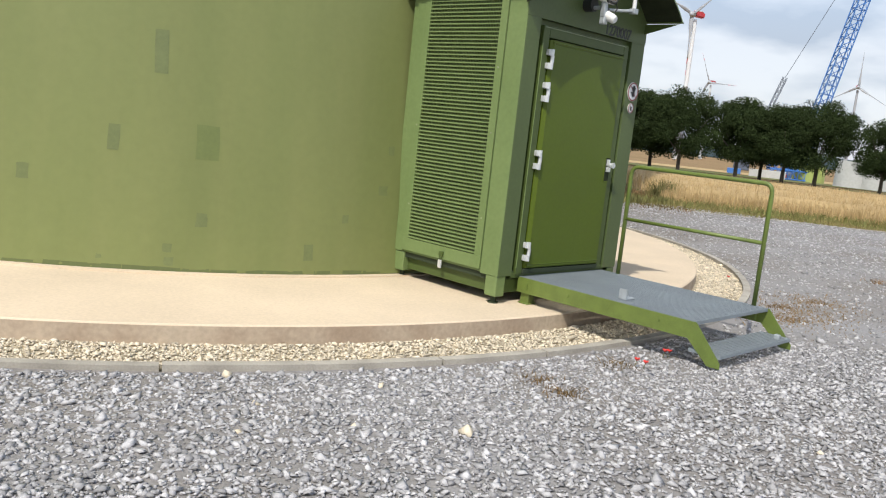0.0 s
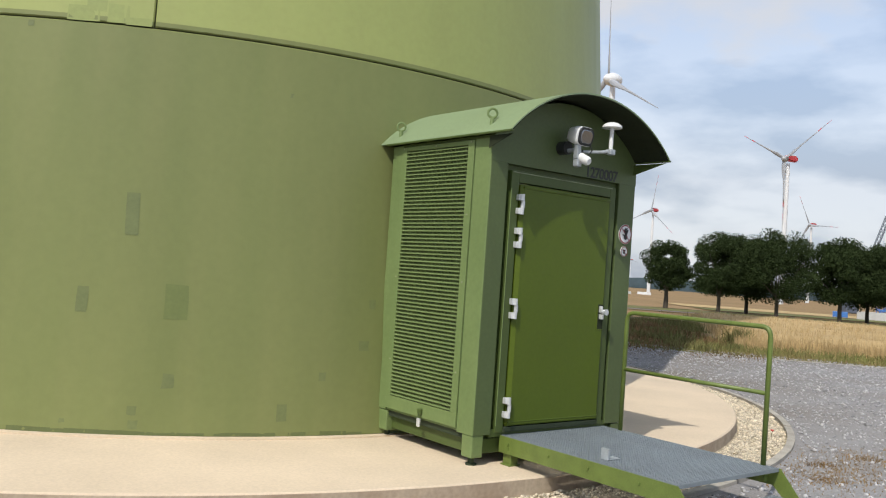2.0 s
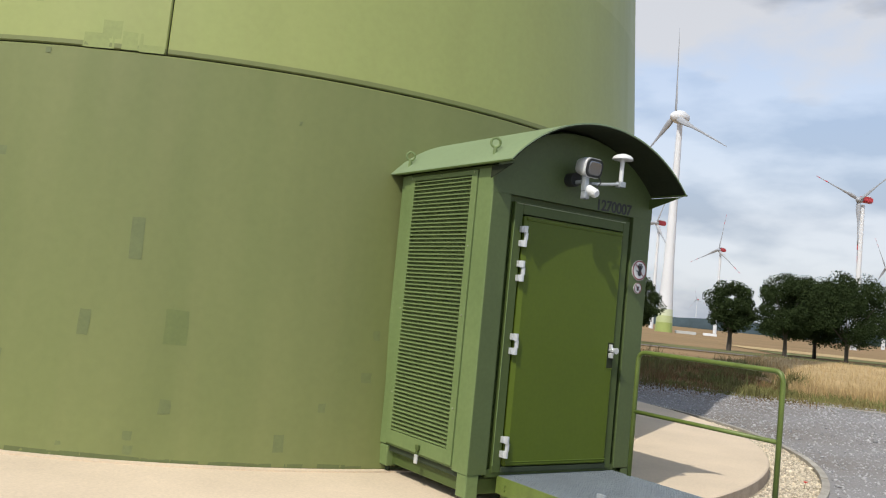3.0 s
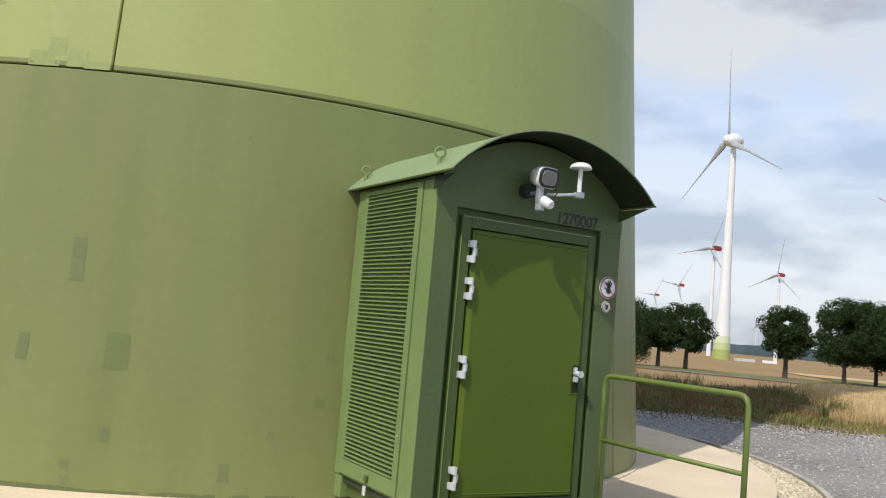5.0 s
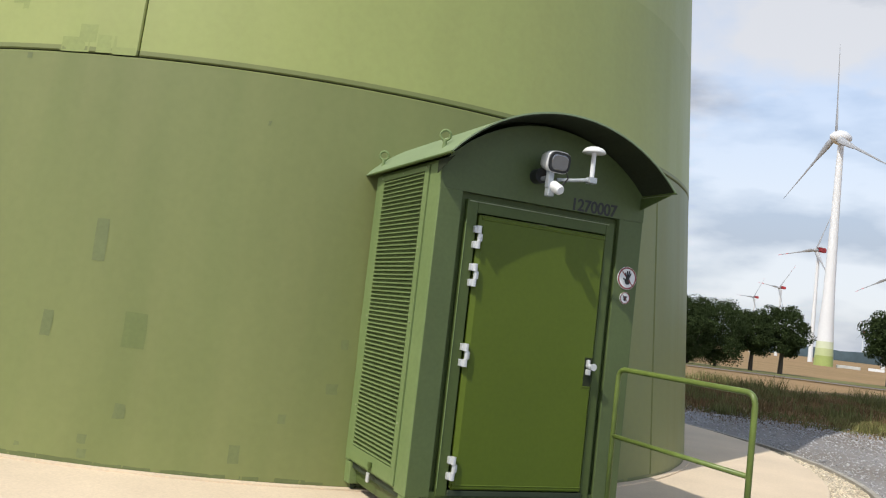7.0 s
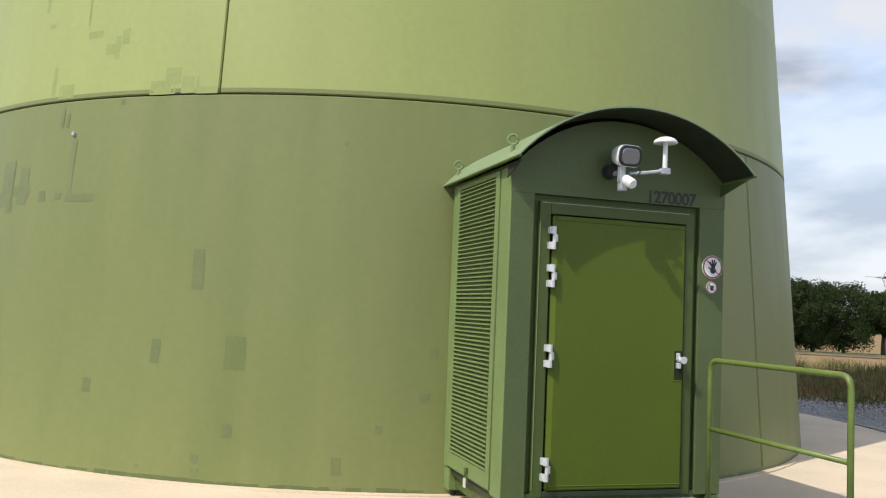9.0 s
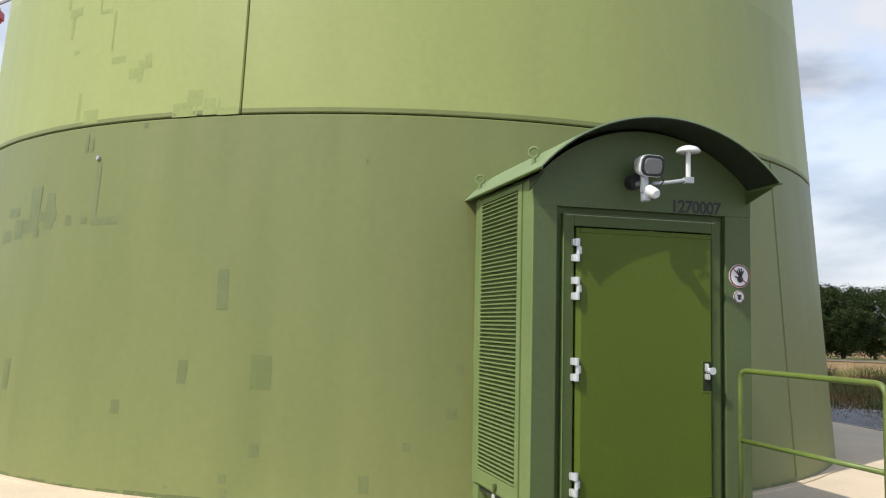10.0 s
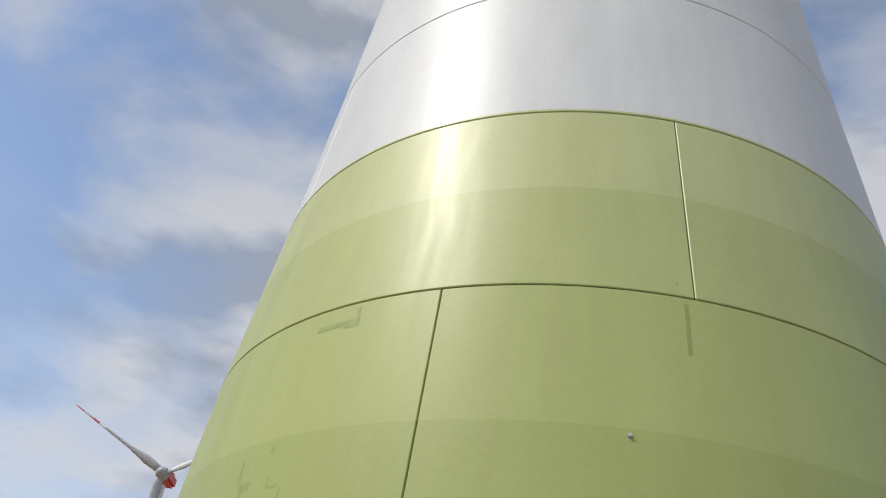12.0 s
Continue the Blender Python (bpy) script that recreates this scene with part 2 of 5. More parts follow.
M_VERGE = material("sunlit_verge", (0.19, 0.215, 0.070), 0.9, spread=0.35, scale=0.8, fine=6.0, bump=0.0, colour2=(0.23, 0.20, 0.085), island=0.3, spec=0.15)
M_DRY = material("dry_weeds", (0.27, 0.17, 0.09), 0.95, spread=0.3, scale=0.6, fine=6.0, bump=0.0, colour2=(0.11, 0.085, 0.04), island=0.35, spec=0.1)
M_LEAF = material("tree_leaves", (0.042, 0.062, 0.024), 0.9, spread=0.3, scale=0.35, fine=2.0, bump=0.0, island=0.06, spec=0.04)
M_BARK = material("tree_bark", (0.09, 0.075, 0.06), 0.95, spread=0.3, scale=2.0, fine=14.0, bump=0.4)
M_CORN = material("maize_leaf", (0.055, 0.105, 0.022), 0.6, spread=0.25, scale=1.0, fine=8.0, bump=0.0, island=0.35, spec=0.3)
M_TURBINE = material("turbine_white", (0.72, 0.74, 0.76), 0.45, spread=0.05, scale=0.05, fine=0.8, bump=0.0)
M_TURBINE_RED = material("turbine_red", (0.55, 0.05, 0.06), 0.45, spread=0.08, scale=0.2, fine=2.0, bump=0.0)
M_TURBINE_GREY = material("blade_grey", (0.36, 0.38, 0.41), 0.45, spread=0.05, scale=0.05, fine=0.8, bump=0.0)
M_TURBINE_GREEN = material("turbine_green", (0.33, 0.40, 0.12), 0.5, spread=0.08, scale=0.1, fine=1.0, bump=0.0)
M_TURBINE_MID = material("turbine_mid_green", (0.47, 0.53, 0.27), 0.5, spread=0.06, scale=0.1, fine=1.0, bump=0.0)
M_TURBINE_PALE = material("turbine_pale_green", (0.60, 0.65, 0.46), 0.5, spread=0.06, scale=0.1, fine=1.0, bump=0.0)
M_CRANE = material("crane_blue", (0.05, 0.17, 0.48), 0.5, spread=0.12, scale=0.5, fine=4.0, bump=0.0)
M_CRANE_DARK = material("crane_dark", (0.10, 0.12, 0.16), 0.6, spread=0.12, scale=0.5, fine=4.0, bump=0.0)
M_CONCRETE_FAR = material("segment_concrete", (0.50, 0.51, 0.50), 0.8, spread=0.12, scale=0.4, fine=3.0, bump=0.05)
M_WOODS = material("far_woods", (0.055, 0.085, 0.10), 0.95, spread=0.25, scale=0.01, fine=0.06, bump=0.0)
M_POPPY = material("poppy_petal", (0.75, 0.06, 0.05), 0.6, spread=0.15, scale=20.0, bump=0.0)
M_RUBBER = material("cable_rubber", (0.03, 0.03, 0.03), 0.7, bump=0.0)


# ---------------------------------------------------------------- mesh helpers
def mesh_object(name, bm, mat, smooth=False):
    me = bpy.data.meshes.new(name)
    bm.to_mesh(me)
    bm.free()
    if mat:
        me.materials.append(mat)
    if smooth:
        me.shade_smooth()
    return new(name, me)


def part(name, bm, mat, parent=None, label="", smooth=False):
    ob = mesh_object(name, bm, mat, smooth)
    if parent:
        ob.parent = parent
    if label:
        ob["label"] = label
    return ob


def raw(name, verts, faces, mat, parent=None, smooth=False):
    me = bpy.data.meshes.new(name)
    me.from_pydata([tuple(v) for v in verts], [], [tuple(f) for f in faces])
    me.materials.append(mat)
    if smooth:
        me.shade_smooth()
    me.update()
    ob = new(name, me)
    if parent:
        ob.parent = parent
    return ob


def raw_numpy(name, verts, faces, mat):
    """Many equal-sided faces at once."""
    verts, faces = np.asarray(verts, np.float32), np.asarray(faces, np.int32)
    me = bpy.data.meshes.new(name)
    me.vertices.add(len(verts))
    me.vertices.foreach_set("co", verts.ravel())
    k = faces.shape[1]
    me.loops.add(faces.size)
    me.loops.foreach_set("vertex_index", faces.ravel())
    me.polygons.add(len(faces))
    me.polygons.foreach_set("loop_start", np.arange(0, faces.size, k, dtype=np.int32))
    me.materials.append(mat)
    me.update(calc_edges=True)
    me.validate()
    return new(name, me)


def box(bm, x0, x1, y0, y1, z0, z1, bevel=0.0):
    m = Matrix.Translation(((x0 + x1) / 2, (y0 + y1) / 2, (z0 + z1) / 2)) @ Matrix.Diagonal((x1 - x0, y1 - y0, z1 - z0, 1))
    made = bmesh.ops.create_cube(bm, size=1, matrix=m)
    if bevel:
        edges = {e for v in made["verts"] for e in v.link_edges}
        bmesh.ops.bevel(bm, geom=list(edges), offset=bevel, segments=2, affect="EDGES", profile=0.5)
    return bm


def boxed(x0, x1, y0, y1, z0, z1, bevel=0.0):
    return box(bmesh.new(), x0, x1, y0, y1, z0, z1, bevel)


def cylinder(bm, p, q, r0, r1=None, n=16):
    """A capped cone from p to q."""
    p, q = Vector(p), Vector(q)
    turn = (q - p).to_track_quat("Z", "Y").to_matrix().to_4x4()
    m = Matrix.Translation((p + q) / 2) @ turn
    bmesh.ops.create_cone(bm, cap_ends=True, segments=n, radius1=r0, radius2=r0 if r1 is None else r1, depth=(q - p).length, matrix=m)
    return bm


def tube(bm, points, r, n=10, closed=False):
    """A round bar along a line of points."""
    pts = [Vector(p) for p in points]
    rings = []
    up = Vector((0.13, 0.21, 0.97)).normalized()
    for i, p in enumerate(pts):
        a = pts[i - 1] if i or closed else p
        b = pts[(i + 1) % len(pts)] if i + 1 < len(pts) or closed else p
        d = (b - a).normalized()
        side = d.cross(up)
        if side.length < 1e-3:
            side = d.cross(Vector((1, 0, 0)))
        side.normalize()
        top = side.cross(d)
        rings.append([bm.verts.new(p + r * (math.cos(2 * math.pi * k / n) * side + math.sin(2 * math.pi * k / n) * top)) for k in range(n)])
    for i in range(len(rings) - (0 if closed else 1)):
        a, b = rings[i], rings[(i + 1) % len(rings)]
        for k in range(n):
            bm.faces.new((a[k], a[(k + 1) % n], b[(k + 1) % n], b[k]))
    if not closed:
        bm.faces.new(rings[0][::-1])
        bm.faces.new(rings[-1])
    bmesh.ops.recalc_face_normals(bm, faces=bm.faces[:])
    return bm


def prism(bm, outline, axis, a, b):
    """An outline of (p, q) pairs pushed along axis from a to b; p, q are the two other axes in order."""
    def at(p, q, s):
        return {"x": (s, p, q), "y": (p, s, q), "z": (p, q, s)}[axis]
    lo = [bm.verts.new(at(p, q, a)) for p, q in outline]
    hi = [bm.verts.new(at(p, q, b)) for p, q in outline]
    k = len(outline)
    for i in range(k):
        bm.faces.new((lo[i], lo[(i + 1) % k], hi[(i + 1) % k], hi[i]))
    bm.faces.new(lo[::-1])
    bm.faces.new(hi)
    bmesh.ops.recalc_face_normals(bm, faces=bm.faces[:])
    return bm


def thing(name, m=None, label="", category="", group="", kind=""):
    ob = new(name)
    ob.empty_display_size = 0.2
    if m is not None:
        ob.matrix_basis = m
    return tagged(ob, label, category, group, kind)


def smoothstep(a, b, x):
    t = np.clip((np.asarray(x, float) - a) / (b - a), 0, 1)
    return t * t * (3 - 2 * t)


rng = np.random.default_rng(7)
CX, CY = -4.65, 13.92                  # the tower's axis
SLAB_R, SLAB_Z = 8.49, 0.120


def lie(x, y):
    """Height of the land."""
    x, y = np.asarray(x, float), np.asarray(y, float)
    r = np.hypot(x - CX, y - CY)
    d = np.hypot(x, y)
    near = -0.010 + 0.103 * smoothstep(9.3, 11.5, r) - 0.012 * (r < 9.15)
    far = np.interp(d, [0, 28, 60, 110, 545, 1500, 6000], [0, 0, -0.35, -1.15, -4.8, -9.0, -12.0])
    return near + far


# ---------------------------------------------------------------- ground
def polar_sheet(name, radii_of, mat, lift, steps=160):
    """A sheet round the tower; radii_of(angle) gives its rings from the inside out."""
    verts, faces = [], []
    for i in range(steps):
        a = 2 * math.pi * i / steps
        rr = radii_of(a)
        for r in rr:
            x, y = CX + r * math.cos(a), CY + r * math.sin(a)
            verts.append((x, y, float(lie(x, y)) + lift(r)))
    k = len(rr)
    for i in range(steps):
        j = (i + 1) % steps
        for s in range(k - 1):
            faces.append((i * k + s, i * k + s + 1, j * k + s + 1, j * k + s))
    return raw(name, verts, faces, mat, smooth=True)


GROUND_RINGS = [8.2, 8.6, 9.0, 9.25, 9.6, 10, 10.6, 11.4, 12.5, 14, 16, 19, 23, 28, 34, 42, 52, 65, 80, 100, 125, 160, 220, 300, 420, 560, 800, 1200, 1700, 2600, 3800, 5000]
ground = polar_sheet("ground", lambda a: GROUND_RINGS, M_SOIL, lambda r: -0.06)
tagged(ground, "brown harvested farmland reaching out to the horizon", "ground", kind="structure")


def yard_edge(a):
    """Distance from the tower's axis to the border of the gravelled yard."""
    c, s = math.cos(a), math.sin(a)
    best = 60.0
    for edge, along, start in ((23.6, s, CY), (-34.0, s, CY), (46.0, c, CX), (-21.0, c, CX)):
        d = edge - start
        if along * d > 1e-6:
            best = min(best, d / along)
    return best + 0.35 * math.sin(9 * a) + 0.25 * math.sin(23 * a)


YARD_STEPS = [(i / 26) ** 1.7 for i in range(27)]
yard = polar_sheet("gravel_yard", lambda a: [9.2 + (yard_edge(a) - 9.2) * t for t in YARD_STEPS], M_GRAVEL, lambda r: 0.0, 240)
tagged(yard, "yard of crushed grey slate gravel round the tower", "gravel", kind="structure")
bed = polar_sheet("gravel_bed", lambda a: [8.4, 8.7, 9.0, 9.12], M_PALEBED, lambda r: -0.005, 200)
tagged(bed, "narrow bed of cream gravel between slab and kerb", "gravel", kind="structure")


def stones(name, xs, ys, zs, size, mat, flat=0.55):
    """Angular chips: a jittered octahedron each, flat and turned at random."""
    n = len(xs)
    base = np.array([(1, 0, 0), (-1, 0, 0), (0, 1, 0), (0, -1, 0), (0, 0, 1), (0, 0, -1)], float)
    tri = np.array([(0, 2, 4), (2, 1, 4), (1, 3, 4), (3, 0, 4), (2, 0, 5), (1, 2, 5), (3, 1, 5), (0, 3, 5)])
    v = np.repeat(base[None], n, 0) * rng.uniform(0.55, 1.25, (n, 6, 1)) + rng.normal(0, 0.22, (n, 6, 3))
    v[:, :, 1] *= rng.uniform(0.55, 1.0, (n, 1))
    v[:, :, 2] *= flat
    a, t, q = rng.uniform(0, 6.283, n), rng.normal(0, 0.45, n), rng.uniform(0, 6.283, n)
    ca, sa = np.cos(a)[:, None], np.sin(a)[:, None]
    x, y = v[:, :, 0] * ca - v[:, :, 1] * sa, v[:, :, 0] * sa + v[:, :, 1] * ca
    z = v[:, :, 2]
    ct, st = np.cos(t)[:, None], np.sin(t)[:, None]
    x, z = x * ct - z * st, x * st + z * ct
    ca, sa = np.cos(q)[:, None], np.sin(q)[:, None]
    x, y = x * ca - y * sa, x * sa + y * ca
    s = np.asarray(size)[:, None]
    out = np.stack([x * s + xs[:, None], y * s + ys[:, None], z * s + zs[:, None]], 2).reshape(-1, 3)
    faces = (tri[None] + 6 * np.arange(n)[:, None, None]).reshape(-1, 3)
    return raw_numpy(name, out, faces, mat)


def scatter_yard(n, d0, d1, a0, a1, origin=(1.2, 0.4)):
    """Points at even density within a fan, outside the kerb."""
    d = np.sqrt(rng.uniform(d0 ** 2, d1 ** 2, n))
    a = np.radians(rng.uniform(a0, a1, n))
    x, y = origin[0] + d * np.sin(a), origin[1] + d * np.cos(a)
    keep = np.hypot(x - CX, y - CY) > 9.25
    return x[keep], y[keep]


x, y = scatter_yard(85000, 2.2, 8.0, -75, 62)
size = np.minimum(np.exp(rng.normal(math.log(0.0155), 0.48, len(x))), 0.042)
gravel_near = stones("gravel_chips", x, y, lie(x, y) + size * 0.15, size, M_STONE, 0.42)
tagged(gravel_near, "loose angular grey slate chips lying on the yard", "gravel", kind="stuff")
x, y = scatter_yard(45000, 0.0, 6.5, -180, 180)
size = np.minimum(np.exp(rng.normal(math.log(0.018), 0.45, len(x))), 0.042)
gravel_around = stones("gravel_chips_around", x, y, lie(x, y) + size * 0.15, size, M_STONE, 0.42)
tagged(gravel_around, "loose grey slate chips strewn thinly round the path", "gravel", kind="stuff")
x, y = scatter_yard(56000, 8.0, 25.0, -12, 62)
size = np.exp(rng.normal(math.log(0.0175), 0.4, len(x)))
gravel_far = stones("gravel_chips_far", x, y, lie(x, y) + size * 0.2, size, M_STONE)
tagged(gravel_far, "loose grey slate chips further out on the yard", "gravel", kind="stuff")
n = 34000
a = np.radians(rng.uniform(-150, 40, n))
r = rng.uniform(8.53, 9.10, n)
x, y = CX + r * np.cos(a), CY + r * np.sin(a)
size = np.exp(rng.normal(math.log(0.0145), 0.36, n))
pale = stones("cream_pebbles", x, y, lie(x, y) + 0.0 + size * 0.3, size, M_PALE, 0.5)
tagged(pale, "cream coloured pebbles filling the drainage strip", "pebbles", kind="stuff")


def lone_stone(x, y, s):
    ob = stones("loose_stone", np.array([x]), np.array([y]), np.array([float(lie(x, y)) + s * 0.3]), np.array([s]), M_PALE, 0.5)
    return tagged(ob, "single pale limestone lump lying on the slate gravel", "stone", "loose stones on the yard")


for x, y, s in ((0.24, 4.46, 0.088), (-1.28, 5.22, 0.070), (-0.95, 4.19, 0.034), (-0.31, 5.35, 0.045), (-0.98, 4.73, 0.045), (-0.37, 4.47, 0.030), (2.28, 4.67, 0.030)):
    lone_stone(x, y, s)

# ---------------------------------------------------------------- slab and kerb
def ring_solid(bm, r0, r1, z0, z1, a0, a1, n, cap=True):
    """A piece of a flat ring between two radii."""
    rows = []
    for i in range(n + 1):
        a = a0 + (a1 - a0) * i / n
        c, s = math.cos(a), math.sin(a)
        rows.append([bm.verts.new((r * c, r * s, z)) for r, z in ((r0, z0), (r1, z0), (r1, z1), (r0, z1))])
    for i in range(n):
        p, q = rows[i], rows[i + 1]
        for k in range(4):
            bm.faces.new((p[k], q[k], q[(k + 1) % 4], p[(k + 1) % 4]))
    if cap:
        bm.faces.new(rows[0])
        bm.faces.new(rows[-1][::-1])
    bmesh.ops.recalc_face_normals(bm, faces=bm.faces[:])
    return bm


AXIS = pose(CX, CY, 0)
bm = bmesh.new()
outline = [(SLAB_R - 0.0, -0.30), (SLAB_R, SLAB_Z - 0.012), (SLAB_R - 0.012, SLAB_Z), (5.4, SLAB_Z + 0.002), (5.4, -0.30)]
rows = []
N = 240
for i in range(N):
    a = 2 * math.pi * i / N
    rows.append([bm.verts.new((r * math.cos(a), r * math.sin(a), z)) for r, z in outline])
for i in range(N):
    p, q = rows[i], rows[(i + 1) % N]
    for k in range(len(outline)):
        j = (k + 1) % len(outline)
        bm.faces.new((p[k], q[k], q[j], p[j]))
bmesh.ops.recalc_face_normals(bm, faces=bm.faces[:])
slab = mesh_object("foundation_slab", bm, M_SLAB)
slab.matrix_basis = AXIS
tagged(slab, "round pale sandy concrete foundation slab under the tower", "slab", kind="structure")
bm = bmesh.new()
ring_solid(bm, SLAB_R - 0.05, SLAB_R + 0.004, -0.28, SLAB_Z - 0.014, 0, 2 * math.pi * 0.9999, 240)
slab_edge = mesh_object("slab_edge", bm, M_FACE)
slab_edge.matrix_basis = AXIS
tagged(slab_edge, "weathered brownish upright edge of the foundation slab", "slab edge", kind="structure")
bm = bmesh.new()
ring_solid(bm, 6.2, 6.735, SLAB_Z + 0.001, SLAB_Z + 0.018, 0, 2 * math.pi * 0.9999, 200)
grout = mesh_object("grout_ring", bm, M_SLAB)
grout.matrix_basis = AXIS
tagged(grout, "thin pale grout joint where the tower meets the slab", "grout", kind="structure")

kerb = thing("kerb", AXIS, "round kerb of short grey concrete edging stones", "kerb", kind="structure")
KERBS = 58
bm = bmesh.new()
step = 2 * math.pi / KERBS
ring_solid(bm, 9.11, 9.20, -0.20, 0.028, -step / 2 + 0.0008, step / 2 - 0.0008, 4)
kerb_mesh = bpy.data.meshes.new("edging_stone")
bm.to_mesh(kerb_mesh)
bm.free()
kerb_mesh.materials.append(M_KERB)
for i in range(KERBS):
    ob = new("edging_stone", kerb_mesh)
    ob.parent = kerb
    ob.matrix_basis = pose(0, 0, random.uniform(-0.006, 0.006), 0, 0, math.degrees(step) * i + random.uniform(-0.05, 0.05))

# ---------------------------------------------------------------- tower
JOINTS_Z = [0.125, 3.847, 7.614, 10.884, 14.20, 17.6, 21.2]
RADII = [6.655, 6.388, 6.116, 5.777, 5.48, 5.20, 4.95]


def tower_radius(z):
    return float(np.interp(z, JOINTS_Z, RADII))


tower = thing("tower", AXIS, "huge tapered concrete wind turbine tower banded in greens below white", "tower")
bm = bmesh.new()
rows = []
for z, r in [(0.115, 6.60), *zip(JOINTS_Z[1:-1], [q - 0.03 for q in RADII[1:-1]]), (21.2, 4.90), (60.0, 3.6), (110.0, 2.1)]:
    rows.append([bm.verts.new((r * math.cos(2 * math.pi * k / 128), r * math.sin(2 * math.pi * k / 128), z)) for k in range(128)])
for p, q in zip(rows, rows[1:]):
    for k in range(128):
        bm.faces.new((p[k], p[(k + 1) % 128], q[(k + 1) % 128], q[k]))
bm.faces.new(rows[0][::-1])
bm.faces.new(rows[-1])
core = part("core", bm, M_CORE, tower, "dark joint filler and hollow shaft inside", smooth=True)


def shell(z0, z1, r0, r1, a0, a1):
    """A curved precast panel with a small chamfer at every edge."""
    bm = bmesh.new()
    n = max(6, int((a1 - a0) / radians(2.2)))
    gap, ch = 0.0065, 0.012
    lines = [(z0 + gap, r0 - 0.05), (z0 + gap, r0 - ch), (z0 + gap + ch, r0), *[(z0 + (z1 - z0) * t, r0 + (r1 - r0) * t) for t in (0.25, 0.5, 0.75)], (z1 - gap - ch, r1), (z1 - gap, r1 - ch), (z1 - gap, r1 - 0.05)]
    da, dc = gap / r0, (gap + ch) / r0
    angles = [(a0 + da, 0.05), (a0 + da, ch), *[(a0 + dc + (a1 - a0 - 2 * dc) * i / n, 0.0) for i in range(n + 1)], (a1 - da, ch), (a1 - da, 0.05)]
    grid = [[bm.verts.new(((r - cut) * math.cos(a), (r - cut) * math.sin(a), z)) for z, r in lines] for a, cut in angles]
    for i in range(len(grid) - 1):
        for k in range(len(lines) - 1):
            f = bm.faces.new((grid[i][k], grid[i + 1][k], grid[i + 1][k + 1], grid[i][k + 1]))
            f.smooth = True
    bm.normal_update()
    for e in bm.edges:
        if len(e.link_faces) == 2 and e.calc_face_angle(0) > radians(20):
            e.smooth = False
    return bm


# first joint of each ring of panels, in degrees
RING_JOINTS = [(-134.5, -14.4, 105.6), (-192.1, -72.1, 47.9), (-163.5, -43.5, 76.5), (-110.0, 10.0, 130.0), (-190.0, -70.0, 50.0), (-150.0, -30.0, 90.0)]
panels = {}
for i, starts in enumerate(RING_JOINTS):
    for a in starts:
        ob = part("wall_panel", shell(JOINTS_Z[i], JOINTS_Z[i + 1], RADII[i], RADII[i + 1], radians(a), radians(a + 120)), M_TOWER, tower)
        panels[i, a] = ob
bm = bmesh.new()
rows = []
for z, r in ((21.21, 4.95), (60.0, 3.66), (110.0, 2.15)):
    rows.append([bm.verts.new((r * math.cos(2 * math.pi * k / 128), r * math.sin(2 * math.pi * k / 128), z)) for k in range(128)])
for p, q in zip(rows, rows[1:]):
    for k in range(128):
        bm.faces.new((p[k], p[(k + 1) % 128], q[(k + 1) % 128], q[k]))
part("upper_shaft", bm, M_TOWER, tower, "white upper shaft", smooth=True)

# angle in degrees, height, width and height in metres
PATCHES_LOW = [
    (-72.45, 2.106, 0.115, 0.395), (-75.61, 1.314, 0.099, 0.227), (-82.06, 0.947, 0.104, 0.135), (-68.72, 0.624, 0.102, 0.125), (-71.22, 0.353, 0.084, 0.075),
    (-71.04, 0.230, 0.083, 0.074), (-59.79, 0.352, 0.092, 0.162), (-56.51, 0.694, 0.069, 0.080), (-52.89, 0.993, 0.105, 0.097), (-52.23, 1.404, 0.063, 0.088), (-76.23, 0.244, 0.043, 0.040),
    (-60.44, 3.368, 0.032, 0.038),
]
PATCHES_MARKS = [
    (-96.61, 2.986, 0.219, 0.507), (-93.83, 2.953, 0.160, 0.394), (-94.19, 2.898, 0.348, 0.112), (-100.94, 2.978, 0.264, 0.106), (-99.46, 2.777, 0.193, 0.220), (-97.69, 2.801, 0.193, 0.147),
    (-101.95, 2.709, 0.226, 0.140), (-95.83, 2.718, 0.121, 0.097), (-90.74, 2.829, 0.105, 0.115), (-88.46, 2.821, 0.091, 0.072), (-85.75, 2.802, 0.390, 0.086),
    (-113.13, 2.744, 0.338, 0.123), (-106.92, 2.732, 0.144, 0.051), (-104.77, 2.720, 0.110, 0.050), (-89.22, 3.663, 0.050, 0.196), (-88.50, 3.633, 0.042, 0.153), (-97.78, 1.182, 0.117, 0.322),
    (-101.14, 1.123, 0.149, 0.209), (-99.74, 1.168, 0.095, 0.178), (-81.89, 3.784, 0.050, 0.054),
]
